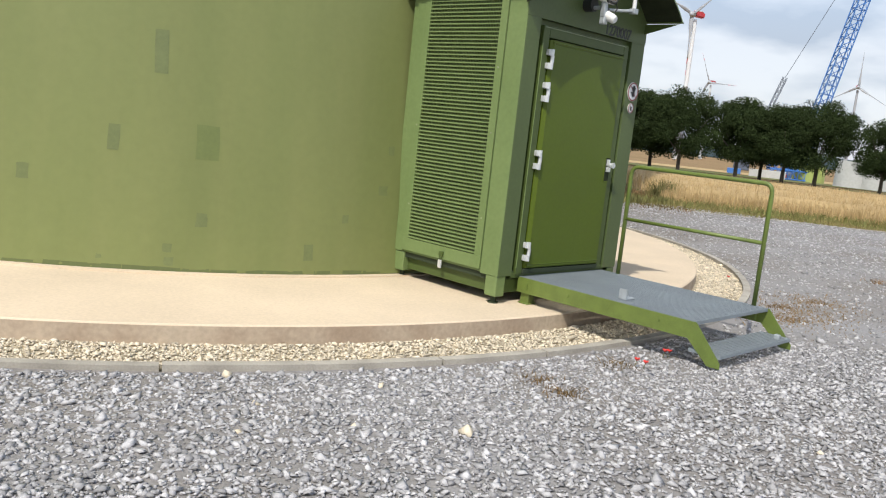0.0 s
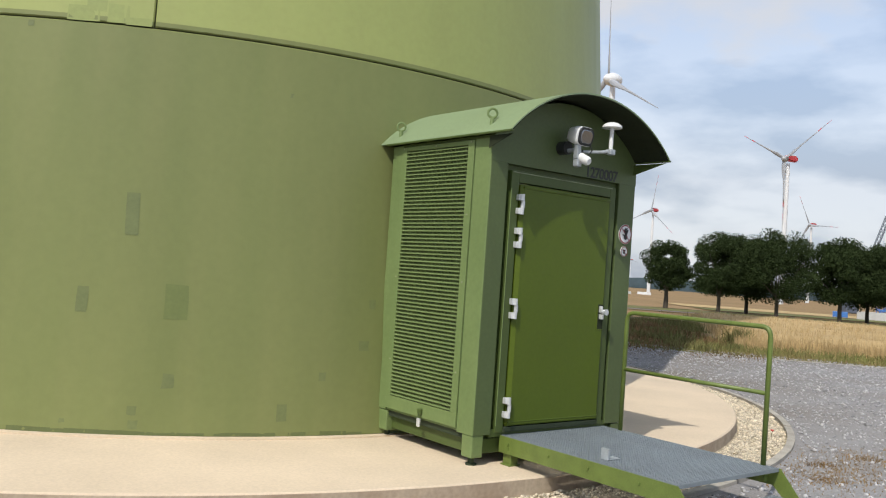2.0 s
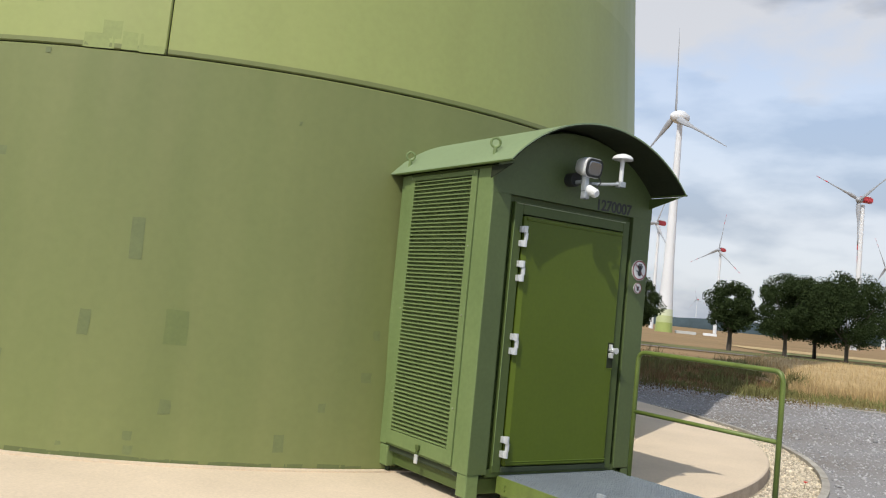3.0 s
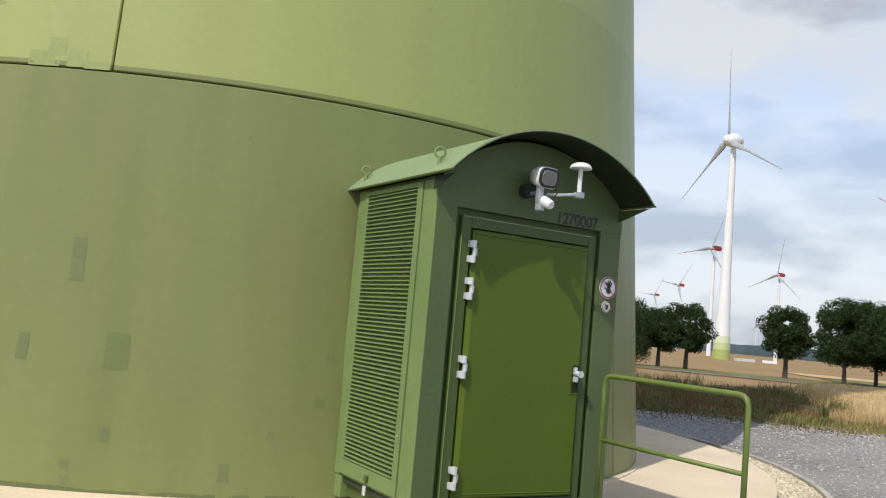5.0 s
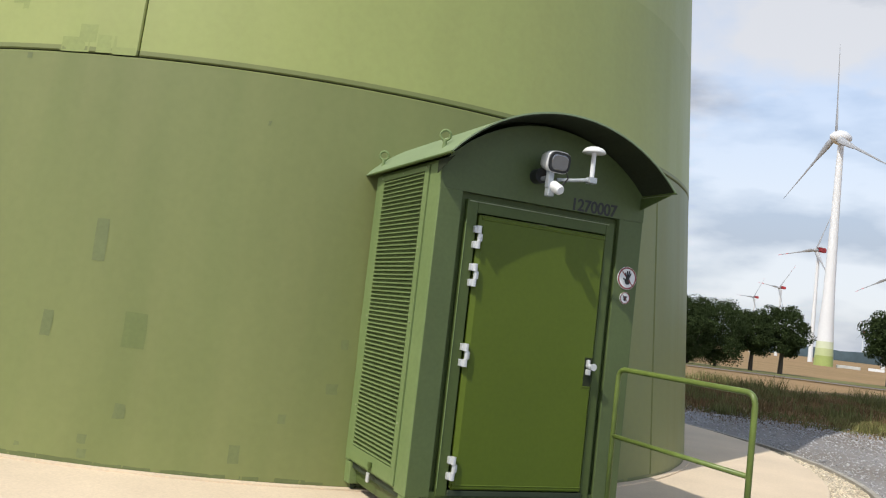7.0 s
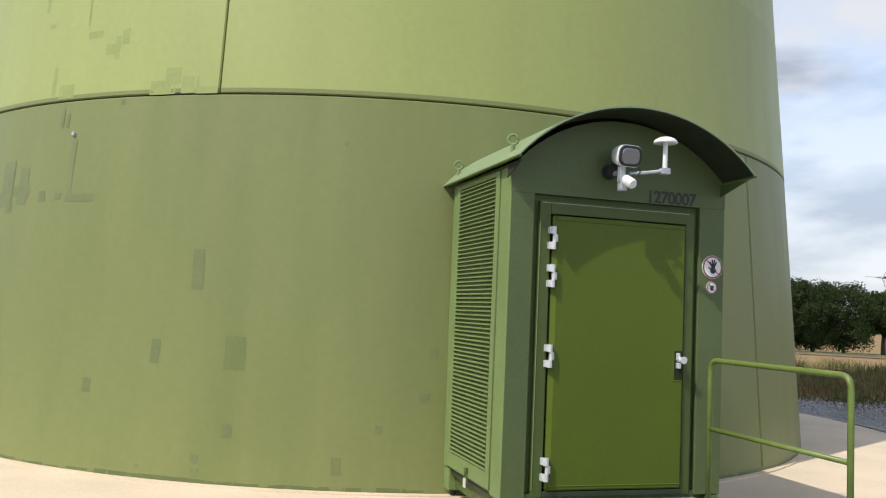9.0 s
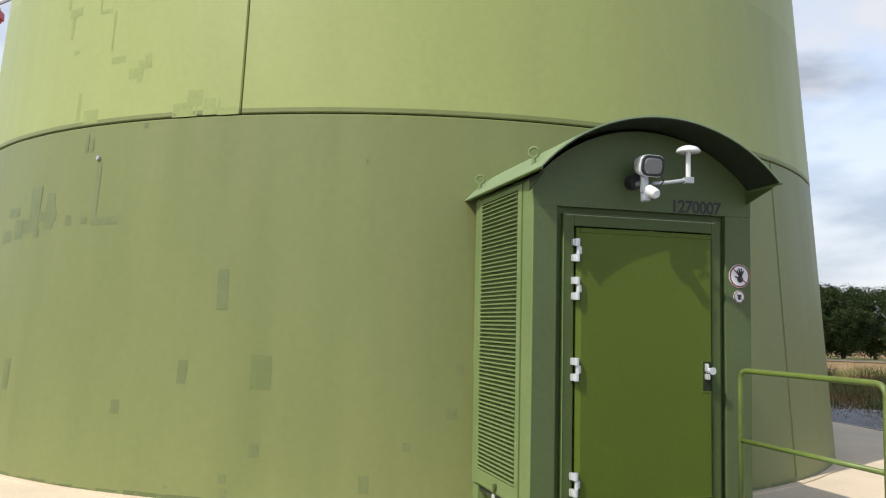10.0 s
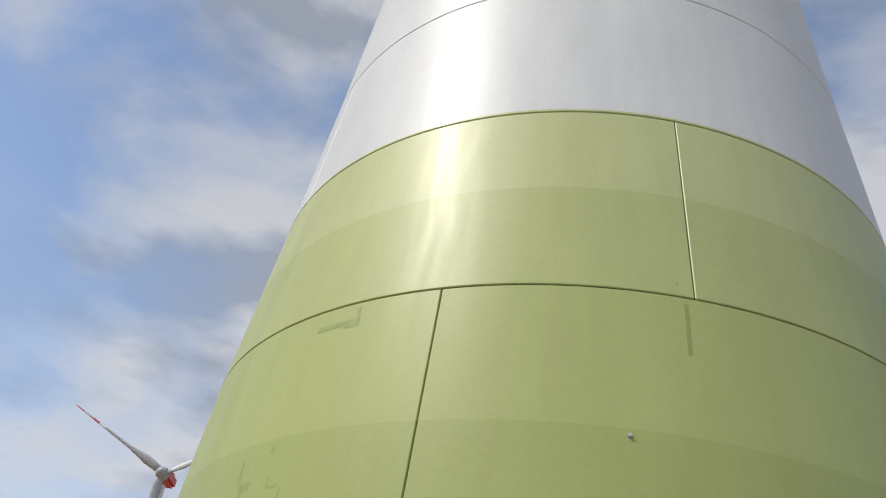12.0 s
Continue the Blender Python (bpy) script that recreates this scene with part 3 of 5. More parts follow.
PATCHES_UPPER = [
    (-77.77, 3.920, 0.291, 0.138), (-76.78, 4.038, 0.180, 0.176), (-74.97, 3.945, 0.194, 0.176), (-73.34, 3.885, 0.227, 0.070), (-91.22, 4.080, 0.068, 0.308), (-89.24, 3.951, 0.233, 0.149),
    (-93.72, 5.215, 0.228, 0.104), (-95.19, 5.429, 0.048, 0.285), (-94.03, 5.040, 0.062, 0.273), (-87.43, 4.891, 0.030, 0.459), (-88.79, 5.137, 0.208, 0.042), (-89.74, 5.224, 0.026, 0.150),
    (-86.26, 4.549, 0.209, 0.075), (-84.15, 4.369, 0.122, 0.114), (-83.31, 4.379, 0.067, 0.256), (-82.48, 4.490, 0.097, 0.165), (-90.44, 5.632, 0.062, 0.079), (-92.72, 4.730, 0.102, 0.049),
    (-86.77, 7.310, 0.495, 0.075), (-83.71, 7.294, 0.224, 0.128), (-83.01, 7.421, 0.050, 0.191), (-44.60, 7.160, 0.049, 0.711), (-45.46, 7.800, 0.026, 0.052),
]


# ---------------------------------------------------------------- touch-up paint, bolts and marks on the tower
def paint_patch(a, z, wide, high, mat=M_PATCH, lean=0.0):
    """A thin coat of paint that follows the curve of the wall; a in degrees, sizes in metres."""
    bm = bmesh.new()
    n = max(2, int(wide / 0.10))
    rows = []
    for i in range(n + 1):
        for_t = i / n - 0.5
        col = []
        for s in (-0.5, 0.0, 0.5):
            zz = z + s * high + for_t * lean
            jitter = 0.012 * noise.noise((a * 3 + i, s * 5, z * 7))
            rad = tower_radius(zz) + 0.0014
            ang = radians(a) + (for_t * wide + jitter) / rad
            col.append(bm.verts.new((rad * math.cos(ang), rad * math.sin(ang), zz + jitter)))
        rows.append(col)
    for p, q in zip(rows, rows[1:]):
        for k in range(2):
            bm.faces.new((p[k], q[k], q[k + 1], p[k + 1]))
    return part("paint_patch", bm, mat, tower, smooth=True)


for a, z, w, h in PATCHES_LOW + PATCHES_MARKS:
    paint_patch(a, z, w, h)
paint_patch(-68.56, 1.334, 0.210, 0.318, M_PATCH_FRESH)
paint_patch(-87.15, 3.110, 0.070, 0.620, M_RUN)
for a, z, w, h in PATCHES_UPPER:
    paint_patch(a, z, w, h, M_PATCH_OLD)
for a, z in ((-87.34, 3.48), (-51.1, 5.70)):
    r = tower_radius(z)
    d = Vector((math.cos(radians(a)), math.sin(radians(a)), 0.06))
    part("anchor_bolt", cylinder(bmesh.new(), d * (r - 0.01) + Vector((0, 0, z - 0.06 * r)), d * (r + 0.025) + Vector((0, 0, z - 0.06 * r)), 0.028, 0.022, 12), M_STEEL, tower, "round steel anchor plug")

# ---------------------------------------------------------------- entrance enclosure
HOUSE = pose(1.185, 8.446, 0, 0, 0, 46)
XL, XR, DEEP = -0.950, 1.010, 1.50
EAVE, APEX = 3.00, 3.455
XM, HALF = (XL + XR) / 2, (XR - XL) / 2
house = thing("entrance_enclosure", HOUSE, "green painted steel entrance enclosure with arched roof against the tower", "enclosure")


def arch(half, eave, apex, n=24, mid=XM):
    """Points of a flat arc from right to left."""
    rise = apex - eave
    rad = (half * half + rise * rise) / (2 * rise)
    top = math.asin(half / rad)
    return [(mid + rad * math.sin(top - 2 * top * i / n), apex - rad + rad * math.cos(top - 2 * top * i / n)) for i in range(n + 1)]


# front wall: two posts, lintel under the arch and a sill; a deep groove runs round the door frame
FX0, FX1, FTOP = -0.748, 0.765, 2.772
part("corner_post", prism(bmesh.new(), [(XL, 0.006), (XL + 0.006, 0.0), (FX0, 0.0), (FX0, 0.10), (XL + 0.05, 0.10), (XL + 0.05, 0.213), (XL, 0.213)], "z", 0.388, 2.985), M_GREEN_LIT, house, "chalky green corner post, side painted paler for the sun")
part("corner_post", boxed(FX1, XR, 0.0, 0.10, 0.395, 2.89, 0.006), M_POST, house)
# thin sheet that paints the post's front darker than its sunlit side
part("post_front_shade", boxed(XL + 0.008, FX0, -0.004, 0.004, 0.390, FTOP - 0.001, 0.001), M_POST, house)
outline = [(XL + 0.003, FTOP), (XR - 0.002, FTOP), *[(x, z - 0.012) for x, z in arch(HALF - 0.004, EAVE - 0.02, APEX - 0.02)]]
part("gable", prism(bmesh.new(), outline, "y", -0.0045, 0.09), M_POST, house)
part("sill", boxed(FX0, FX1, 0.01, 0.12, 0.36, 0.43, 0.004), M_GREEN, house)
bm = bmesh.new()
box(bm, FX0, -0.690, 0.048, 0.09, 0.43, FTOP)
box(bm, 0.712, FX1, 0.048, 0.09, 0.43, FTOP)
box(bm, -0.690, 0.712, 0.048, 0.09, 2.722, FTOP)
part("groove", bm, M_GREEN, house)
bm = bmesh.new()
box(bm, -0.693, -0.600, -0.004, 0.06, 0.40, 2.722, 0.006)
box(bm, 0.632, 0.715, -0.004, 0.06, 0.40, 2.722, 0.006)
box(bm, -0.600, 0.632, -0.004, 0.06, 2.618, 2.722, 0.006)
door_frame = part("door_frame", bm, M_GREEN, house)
part("bead_and_lit_edge", boxed(-0.680, 0.655, -0.012, -0.002, 2.703, 2.710, 0.002), M_BEAD, door_frame, "thin weathered sealant line")
# left frame edge catching the sun, painted as a pale strip
part("bead_and_lit_edge", boxed(-0.694, -0.688, -0.010, 0.0, 0.46, 2.56, 0.002), M_GREEN_LIT, door_frame)
# dark strip painting the shade in the gap beside the door
part("hinge_gap_shade", boxed(-0.600, -0.584, 0.030, 0.06, 0.44, 2.618), M_GAP_SHADE, door_frame)
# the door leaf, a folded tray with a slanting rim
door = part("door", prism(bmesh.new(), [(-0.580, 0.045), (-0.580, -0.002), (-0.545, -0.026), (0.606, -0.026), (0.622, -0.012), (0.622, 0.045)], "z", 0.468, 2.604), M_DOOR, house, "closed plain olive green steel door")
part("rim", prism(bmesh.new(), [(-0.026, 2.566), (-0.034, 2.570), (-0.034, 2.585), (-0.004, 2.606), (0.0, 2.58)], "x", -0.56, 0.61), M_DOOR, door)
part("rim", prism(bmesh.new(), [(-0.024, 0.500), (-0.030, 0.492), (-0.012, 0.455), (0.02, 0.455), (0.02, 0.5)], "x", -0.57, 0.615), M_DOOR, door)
part("threshold", boxed(-0.60, 0.632, -0.02, 0.06, 0.405, 0.448, 0.004), M_GAP_SHADE, house)
bm = bmesh.new()
box(bm, 0.520, 0.534, -0.030, -0.024, 1.318, 1.570, 0.002)
box(bm, 0.534, 0.612, -0.030, -0.024, 1.318, 1.330, 0.002)
# flat plate on the door, its dark colour paints the recess shade
lock = part("lock_recess", boxed(0.522, 0.612, -0.0285, -0.024, 1.320, 1.568, 0.001), M_SHADE, door, "lock plate painted dark like a shaded recess")
part("recess_lip", bm, M_DOOR, lock)
bm = bmesh.new()
cylinder(bm, (0.568, -0.070, 1.500), (0.568, -0.026, 1.500), 0.021, n=16)
cylinder(bm, (0.582, -0.098, 1.496), (0.582, -0.066, 1.496), 0.030, 0.024, 16)
box(bm, 0.545, 0.574, -0.072, -0.030, 1.425, 1.472, 0.005)
box(bm, 0.548, 0.572, -0.060, -0.026, 1.505, 1.552, 0.006)
box(bm, 0.580, 0.618, -0.066, -0.050, 1.486, 1.510, 0.004)
part("door_handle", bm, M_ZINC, door, "grey metal door knob and latch")
for z in (2.425, 2.125, 1.497, 0.622):
    bm = bmesh.new()
    cylinder(bm, (-0.590, -0.045, z - 0.090), (-0.590, -0.045, z - 0.032), 0.022, n=14)
    cylinder(bm, (-0.590, -0.045, z + 0.032), (-0.590, -0.045, z + 0.090), 0.022, n=14)
    cylinder(bm, (-0.578, -0.045, z - 0.031), (-0.578, -0.045, z + 0.031), 0.018, n=14)
    box(bm, -0.624, -0.590, -0.040, 0.0, z - 0.088, z - 0.034, 0.004)
    box(bm, -0.624, -0.590, -0.040, 0.0, z + 0.034, z + 0.088, 0.004)
    box(bm, -0.578, -0.548, -0.040, -0.020, z - 0.030, z + 0.030, 0.004)
    part("hinge", bm, M_ZINC, door, "bright galvanised weld-on hinge")

# side walls, floor pan, feet; left ones in the sunlit green, right ones darker
part("side_wall", boxed(XL + 0.018, XL + 0.05, 0.213, DEEP, 0.395, 2.99), M_GREEN_LIT, house)
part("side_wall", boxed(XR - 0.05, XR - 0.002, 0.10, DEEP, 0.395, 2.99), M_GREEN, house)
part("rear_post", boxed(XL - 0.001, XL + 0.03, 1.312, 1.428, 0.397, 2.99, 0.004), M_GREEN_LIT, house)
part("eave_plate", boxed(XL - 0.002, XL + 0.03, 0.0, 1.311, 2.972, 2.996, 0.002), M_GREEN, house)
part("floor_pan", boxed(XL + 0.03, XR - 0.03, 0.05, DEEP, 0.34, 0.394), M_GAP_SHADE, house)
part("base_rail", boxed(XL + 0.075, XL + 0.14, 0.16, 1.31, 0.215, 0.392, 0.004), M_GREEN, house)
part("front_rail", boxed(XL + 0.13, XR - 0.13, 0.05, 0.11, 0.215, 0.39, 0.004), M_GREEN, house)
for x0, y0, paint in ((XL + 0.006, 0.004, M_GREEN_LIT), (XR - 0.136, 0.004, M_POST), (XL + 0.006, 1.285, M_GREEN_LIT), (XR - 0.136, 1.285, M_POST)):
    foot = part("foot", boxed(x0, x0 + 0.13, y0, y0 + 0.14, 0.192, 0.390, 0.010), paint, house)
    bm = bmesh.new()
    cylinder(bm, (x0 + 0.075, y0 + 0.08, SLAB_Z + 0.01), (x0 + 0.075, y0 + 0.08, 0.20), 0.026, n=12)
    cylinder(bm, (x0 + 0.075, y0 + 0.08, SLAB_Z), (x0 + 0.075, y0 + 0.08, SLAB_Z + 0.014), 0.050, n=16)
    part("levelling_jack", bm, M_GAP_SHADE, foot, "dark levelling jack")

# louvred panel in the side wall, its sunlight put into the paler green
louvre = part("louvre_frame", boxed(XL - 0.012, XL + 0.018, 0.222, 1.306, 0.420, 0.546, 0.003), M_GREEN_LIT, house, "chalky green louvred panel, painted paler for the sun")
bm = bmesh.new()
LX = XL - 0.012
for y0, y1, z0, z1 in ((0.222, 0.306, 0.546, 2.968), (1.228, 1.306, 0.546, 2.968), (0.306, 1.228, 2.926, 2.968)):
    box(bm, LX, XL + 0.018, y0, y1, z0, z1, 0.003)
part("panel_rim", bm, M_GREEN_LIT, louvre)
# dark sheet painting the shade behind the slats
part("grille_shade", boxed(XL + 0.012, XL + 0.0175, 0.306, 1.228, 0.546, 2.926), M_GAP_SHADE, louvre)
verts, faces = [], []
for i in range(1, 46):
    y = 0.306 + 0.922 * i / 46
    k = len(verts)
    verts.extend([(XL + a, y + b, z) for z in (0.546, 2.926) for a, b in ((-0.0085, -0.003), (-0.0085, 0.003), (-0.002, 0.0))])
    faces.extend([(k, k + 1, k + 4, k + 3), (k + 1, k + 2, k + 5, k + 4), (k + 2, k, k + 3, k + 5)])
wires = raw("bird_mesh", verts, faces, M_POST, louvre)
wires["kind"] = "stuff"
bm = bmesh.new()
prism(bm, [(-0.016, -0.009), (-0.013, -0.012), (0.004, 0.0035), (0.002, 0.0065), (-0.016, -0.003)], "y", 0.306, 1.228)
slat_mesh = bpy.data.meshes.new("slat")
bm.to_mesh(slat_mesh)
bm.free()
slat_mesh.materials.append(M_GREEN_LIT)
SLATS = 66
for i in range(SLATS):
    ob = new("slat", slat_mesh)
    ob.parent = louvre
    ob.matrix_basis = pose(XL, 0, 0.566 + (2.912 - 0.566) * i / (SLATS - 1), 0, random.uniform(-1.5, 1.5), 0)
for y, z in ((0.262, 2.95), (0.77, 2.95), (1.268, 2.95), (0.262, 1.7), (1.268, 1.7), (0.262, 0.9), (1.268, 0.9), (0.262, 2.3)):
    part("panel_screw", cylinder(bmesh.new(), (LX - 0.006, y, z), (LX + 0.002, y, z), 0.008, n=8), M_BEAD, louvre)
bm = bmesh.new()
box(bm, LX - 0.025, LX, 0.70, 0.75, 0.455, 0.50, 0.005)
tube(bm, [(LX - 0.018, 0.712, 0.46), (LX - 0.02, 0.712, 0.42), (LX - 0.02, 0.738, 0.42), (LX - 0.018, 0.738, 0.46)], 0.006, 6)
part("hasp", bm, M_GREEN, louvre)
part("padlock", boxed(LX - 0.03, LX - 0.01, 0.703, 0.747, 0.335, 0.415, 0.006), M_ZINC, louvre, "small hanging padlock")

# arched sheet roof with overhang, gutter lips and lifting eyes
RMID, RHALF, FRONT = -0.008, 1.006, -0.36


def front_edge(x):
    """The overhang is cut slightly out of square."""
    return FRONT - 0.055 * x


def roof_sheet():
    bm = bmesh.new()
    up, lo = arch(RHALF, EAVE + 0.012, APEX + 0.018, mid=RMID), arch(RHALF - 0.005, EAVE + 0.004, APEX + 0.004, mid=RMID)
    rings = []
    for end in (front_edge, lambda x: 1.70):
        rings.append(([bm.verts.new((x, end(x), z)) for x, z in up], [bm.verts.new((x, end(x), z)) for x, z in lo]))
    (u0, l0), (u1, l1) = rings
    k = len(u0)
    for i in range(k - 1):
        bm.faces.new((u0[i], u0[i + 1], u1[i + 1], u1[i])).smooth = True
        bm.faces.new((l0[i + 1], l0[i], l1[i], l1[i + 1])).smooth = True
        bm.faces.new((u0[i + 1], u0[i], l0[i], l0[i + 1]))
        bm.faces.new((u1[i], u1[i + 1], l1[i + 1], l1[i]))
    for i in (0, k - 1):
        bm.faces.new((u0[i], u1[i], l1[i], l0[i]))
    bmesh.ops.recalc_face_normals(bm, faces=bm.faces[:])
    for e in bm.edges:
        if len(e.link_faces) == 2 and e.calc_face_angle(0) > radians(30):
            e.smooth = False
    return bm


roof = part("roof", roof_sheet(), M_ROOF, house, "curved green sheet roof with deep front overhang")
# dark sheet that paints the shade below the roof overhang
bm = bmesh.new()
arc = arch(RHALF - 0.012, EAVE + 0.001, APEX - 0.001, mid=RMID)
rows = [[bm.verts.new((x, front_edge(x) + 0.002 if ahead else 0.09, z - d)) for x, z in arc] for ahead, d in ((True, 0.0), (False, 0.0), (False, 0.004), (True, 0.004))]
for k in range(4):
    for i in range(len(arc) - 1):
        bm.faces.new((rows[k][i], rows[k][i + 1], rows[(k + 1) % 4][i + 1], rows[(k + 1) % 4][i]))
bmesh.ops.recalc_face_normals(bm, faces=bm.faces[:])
part("painted_shade", bm, M_SHADE, roof, "dark sheet painting the shade under the overhang")
for s in (-1, 1):
    x = RMID + s * (RHALF - 0.004)
    part("eave_lip", boxed(x - 0.016, x + 0.016, front_edge(x) - 0.006, DEEP, EAVE - 0.008, EAVE + 0.007, 0.003), M_GREEN, roof)
    # cheek plate that carries the overhang; the left one is painted shade-dark
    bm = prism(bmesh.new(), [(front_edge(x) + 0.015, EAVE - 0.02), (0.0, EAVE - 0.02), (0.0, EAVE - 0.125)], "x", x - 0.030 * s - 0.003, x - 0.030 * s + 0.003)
    part("cheek_plate", bm, M_SHADE if s < 0 else M_GREEN, roof)
for s in (-1, 1):
    for y in (0.045, 1.405):
        bm = bmesh.new()
        x, z = RMID + s * (RHALF - 0.085), EAVE + 0.115
        cylinder(bm, (x, y, z - 0.06), (x, y, z + 0.035), 0.020, 0.016, 12)
        tube(bm, [(x + 0.034 * math.sin(q), y - 0.022 * math.sin(q), z + 0.075 + 0.040 * math.cos(q)) for q in np.linspace(0, 2 * math.pi, 17)[:-1]], 0.011, 8, closed=True)
        part("lifting_eye", bm, M_GREEN_LIT, roof, "ring bolt for lifting")

# floodlight and dome sensor on a bracket
def rounded(w, h, r, n=5):
    """Outline of a rounded rectangle."""
    pts = []
    for cx, cz, q0 in ((w / 2 - r, h / 2 - r, 0), (r - w / 2, h / 2 - r, 90), (r - w / 2, r - h / 2, 180), (w / 2 - r, r - h / 2, 270)):
        pts += [(cx + r * math.cos(radians(q0 + 90 * i / n)), cz + r * math.sin(radians(q0 + 90 * i / n))) for i in range(n + 1)]
    return pts


def loft(sections):
    """Skin over rounded outlines; each section is (y, width, height, radius, drop)."""
    bm = bmesh.new()
    rows = [[bm.verts.new((x, y, z - drop)) for x, z in rounded(w, h, r)] for y, w, h, r, drop in sections]
    k = len(rows[0])
    for p, q in zip(rows, rows[1:]):
        for i in range(k):
            bm.faces.new((p[i], p[(i + 1) % k], q[(i + 1) % k], q[i])).smooth = True
    bm.faces.new(rows[0])
    bm.faces.new(rows[-1][::-1])
    bmesh.ops.recalc_face_normals(bm, faces=bm.faces[:])
    return bm


lamp = thing("floodlight", HOUSE @ pose(-0.02, 0, 3.13), "white floodlight with grey glass on a galvanised bracket under the roof", "lamp")
AIM = pose(-0.05, 0.02, 0.012, 10, 0, 3) @ Matrix.Diagonal((0.94, 0.90, 0.94, 1))
housing = part("housing", loft([(-0.12, 0.10, 0.09, 0.03, 0), (-0.15, 0.17, 0.14, 0.05, 0), (-0.24, 0.215, 0.178, 0.06, 0), (-0.315, 0.225, 0.185, 0.065, 0)]), M_WHITE, lamp, "rounded white lamp body")
housing.matrix_basis = AIM
part("bezel", loft([(-0.314, 0.212, 0.172, 0.06, 0), (-0.328, 0.212, 0.172, 0.06, 0), (-0.330, 0.205, 0.165, 0.058, 0)]), M_BLACK, housing)
part("lamp_pane", loft([(-0.329, 0.172, 0.132, 0.045, 0), (-0.333, 0.172, 0.132, 0.045, 0), (-0.336, 0.150, 0.11, 0.04, 0)]), M_LAMPGLASS, housing, "grey reflective front glass")
bm = bmesh.new()
box(bm, -0.105, -0.055, -0.235, -0.185, -0.245, -0.02, 0.006)
box(bm, -0.105, 0.02, -0.225, -0.195, -0.075, -0.045, 0.004)
tube(bm, [(-0.08, 0.01, -0.16), (-0.08, -0.20, -0.16)], 0.02, 8)
box(bm, -0.10, -0.04, -0.24, -0.18, -0.315, -0.24, 0.01)
part("bracket", bm, M_STEEL, lamp)
bm = bmesh.new()
cylinder(bm, (-0.085, -0.10, -0.135), (-0.085, 0.004, -0.135), 0.062, n=20)
cylinder(bm, (-0.135, -0.05, -0.13), (-0.10, -0.05, -0.13), 0.022, n=12)
part("cable_gland", bm, M_BLACK, lamp)
bm = bmesh.new()
cylinder(bm, (-0.035, -0.30, -0.262), (-0.045, -0.22, -0.225), 0.042, 0.045, 18)
cylinder(bm, (-0.033, -0.318, -0.270), (-0.035, -0.299, -0.262), 0.030, 0.042, 18)
part("sensor_head", bm, M_WHITE, lamp, "small round motion sensor", smooth=False)
bm = bmesh.new()
tube(bm, [(-0.06, -0.21, -0.10), (0.03, -0.26, -0.10), (0.06, -0.26, -0.15), (0.02, -0.25, -0.21)], 0.007, 6)
part("cable", bm, M_RUBBER, lamp)
antenna = thing("dome_sensor", HOUSE @ pose(0.215, -0.33, 3.005), "white mushroom-shaped dome sensor on a bent steel arm", "sensor")
part("stem", cylinder(bmesh.new(), (0, 0, 0), (0, 0, 0.205), 0.019, n=14), M_WHITE, antenna)
bm = bmesh.new()
bmesh.ops.create_uvsphere(bm, u_segments=20, v_segments=12, radius=0.094, matrix=Matrix.Translation((0, 0, 0.205)) @ Matrix.Diagonal((1, 1, 0.55, 1)))
bmesh.ops.bisect_plane(bm, geom=bm.verts[:] + bm.edges[:] + bm.faces[:], plane_co=(0, 0, 0.203), plane_no=(0, 0, 1), clear_inner=True)
bmesh.ops.holes_fill(bm, edges=bm.edges[:], sides=0)
part("dome", bm, M_WHITE, antenna, smooth=True)
bm = bmesh.new()
box(bm, -0.035, 0.035, -0.03, 0.03, -0.045, 0.004, 0.004)
tube(bm, [(-0.03, 0.0, -0.02), (-0.13, 0.05, -0.035), (-0.22, 0.12, -0.04), (-0.25, 0.12, -0.04)], 0.015, 8)
part("arm", bm, M_STEEL, antenna)

# number stencilled on the gable
for i, digit in enumerate("1270007"):
    txt = bpy.data.curves.new("numeral", "FONT")
    txt.body, txt.size, txt.extrude, txt.offset, txt.align_x = digit, 0.142, 0.0012, 0.003, "CENTER"
    probe = new("probe", txt)
    digit_mesh = bpy.data.meshes.new_from_object(probe.evaluated_get(bpy.context.evaluated_depsgraph_get()))
    bpy.data.objects.remove(probe)
    digit_mesh.materials.append(M_BLACK)
    numeral = new("numeral", digit_mesh)
    numeral.parent = house
    numeral["label"] = "black stencilled numeral"
    numeral.matrix_basis = pose(0.288 + 0.0665 * i, -0.006, 2.782, 90, 0, 0)


def disc(x, z, r, y0, y1, mat, parent, name, n=32):
    return part(name, cylinder(bmesh.new(), (x, y1, z), (x, y0, z), r, n=n), mat, parent)


def ring_flat(x, z, r0, r1, y0, y1, mat, parent, name, n=40):
    bm = bmesh.new()
    rows = []
    for i in range(n):
        c, s = math.cos(2 * math.pi * i / n), math.sin(2 * math.pi * i / n)
        rows.append([bm.verts.new((x + r * c, y, z + r * s)) for r, y in ((r0, y0), (r1, y0), (r1, y1), (r0, y1))])
    for i in range(n):
        p, q = rows[i], rows[(i + 1) % n]
        for k in range(4):
            bm.faces.new((p[k], q[k], q[(k + 1) % 4], p[(k + 1) % 4]))
    bmesh.ops.recalc_face_normals(bm, faces=bm.faces[:])
    return part(name, bm, mat, parent)


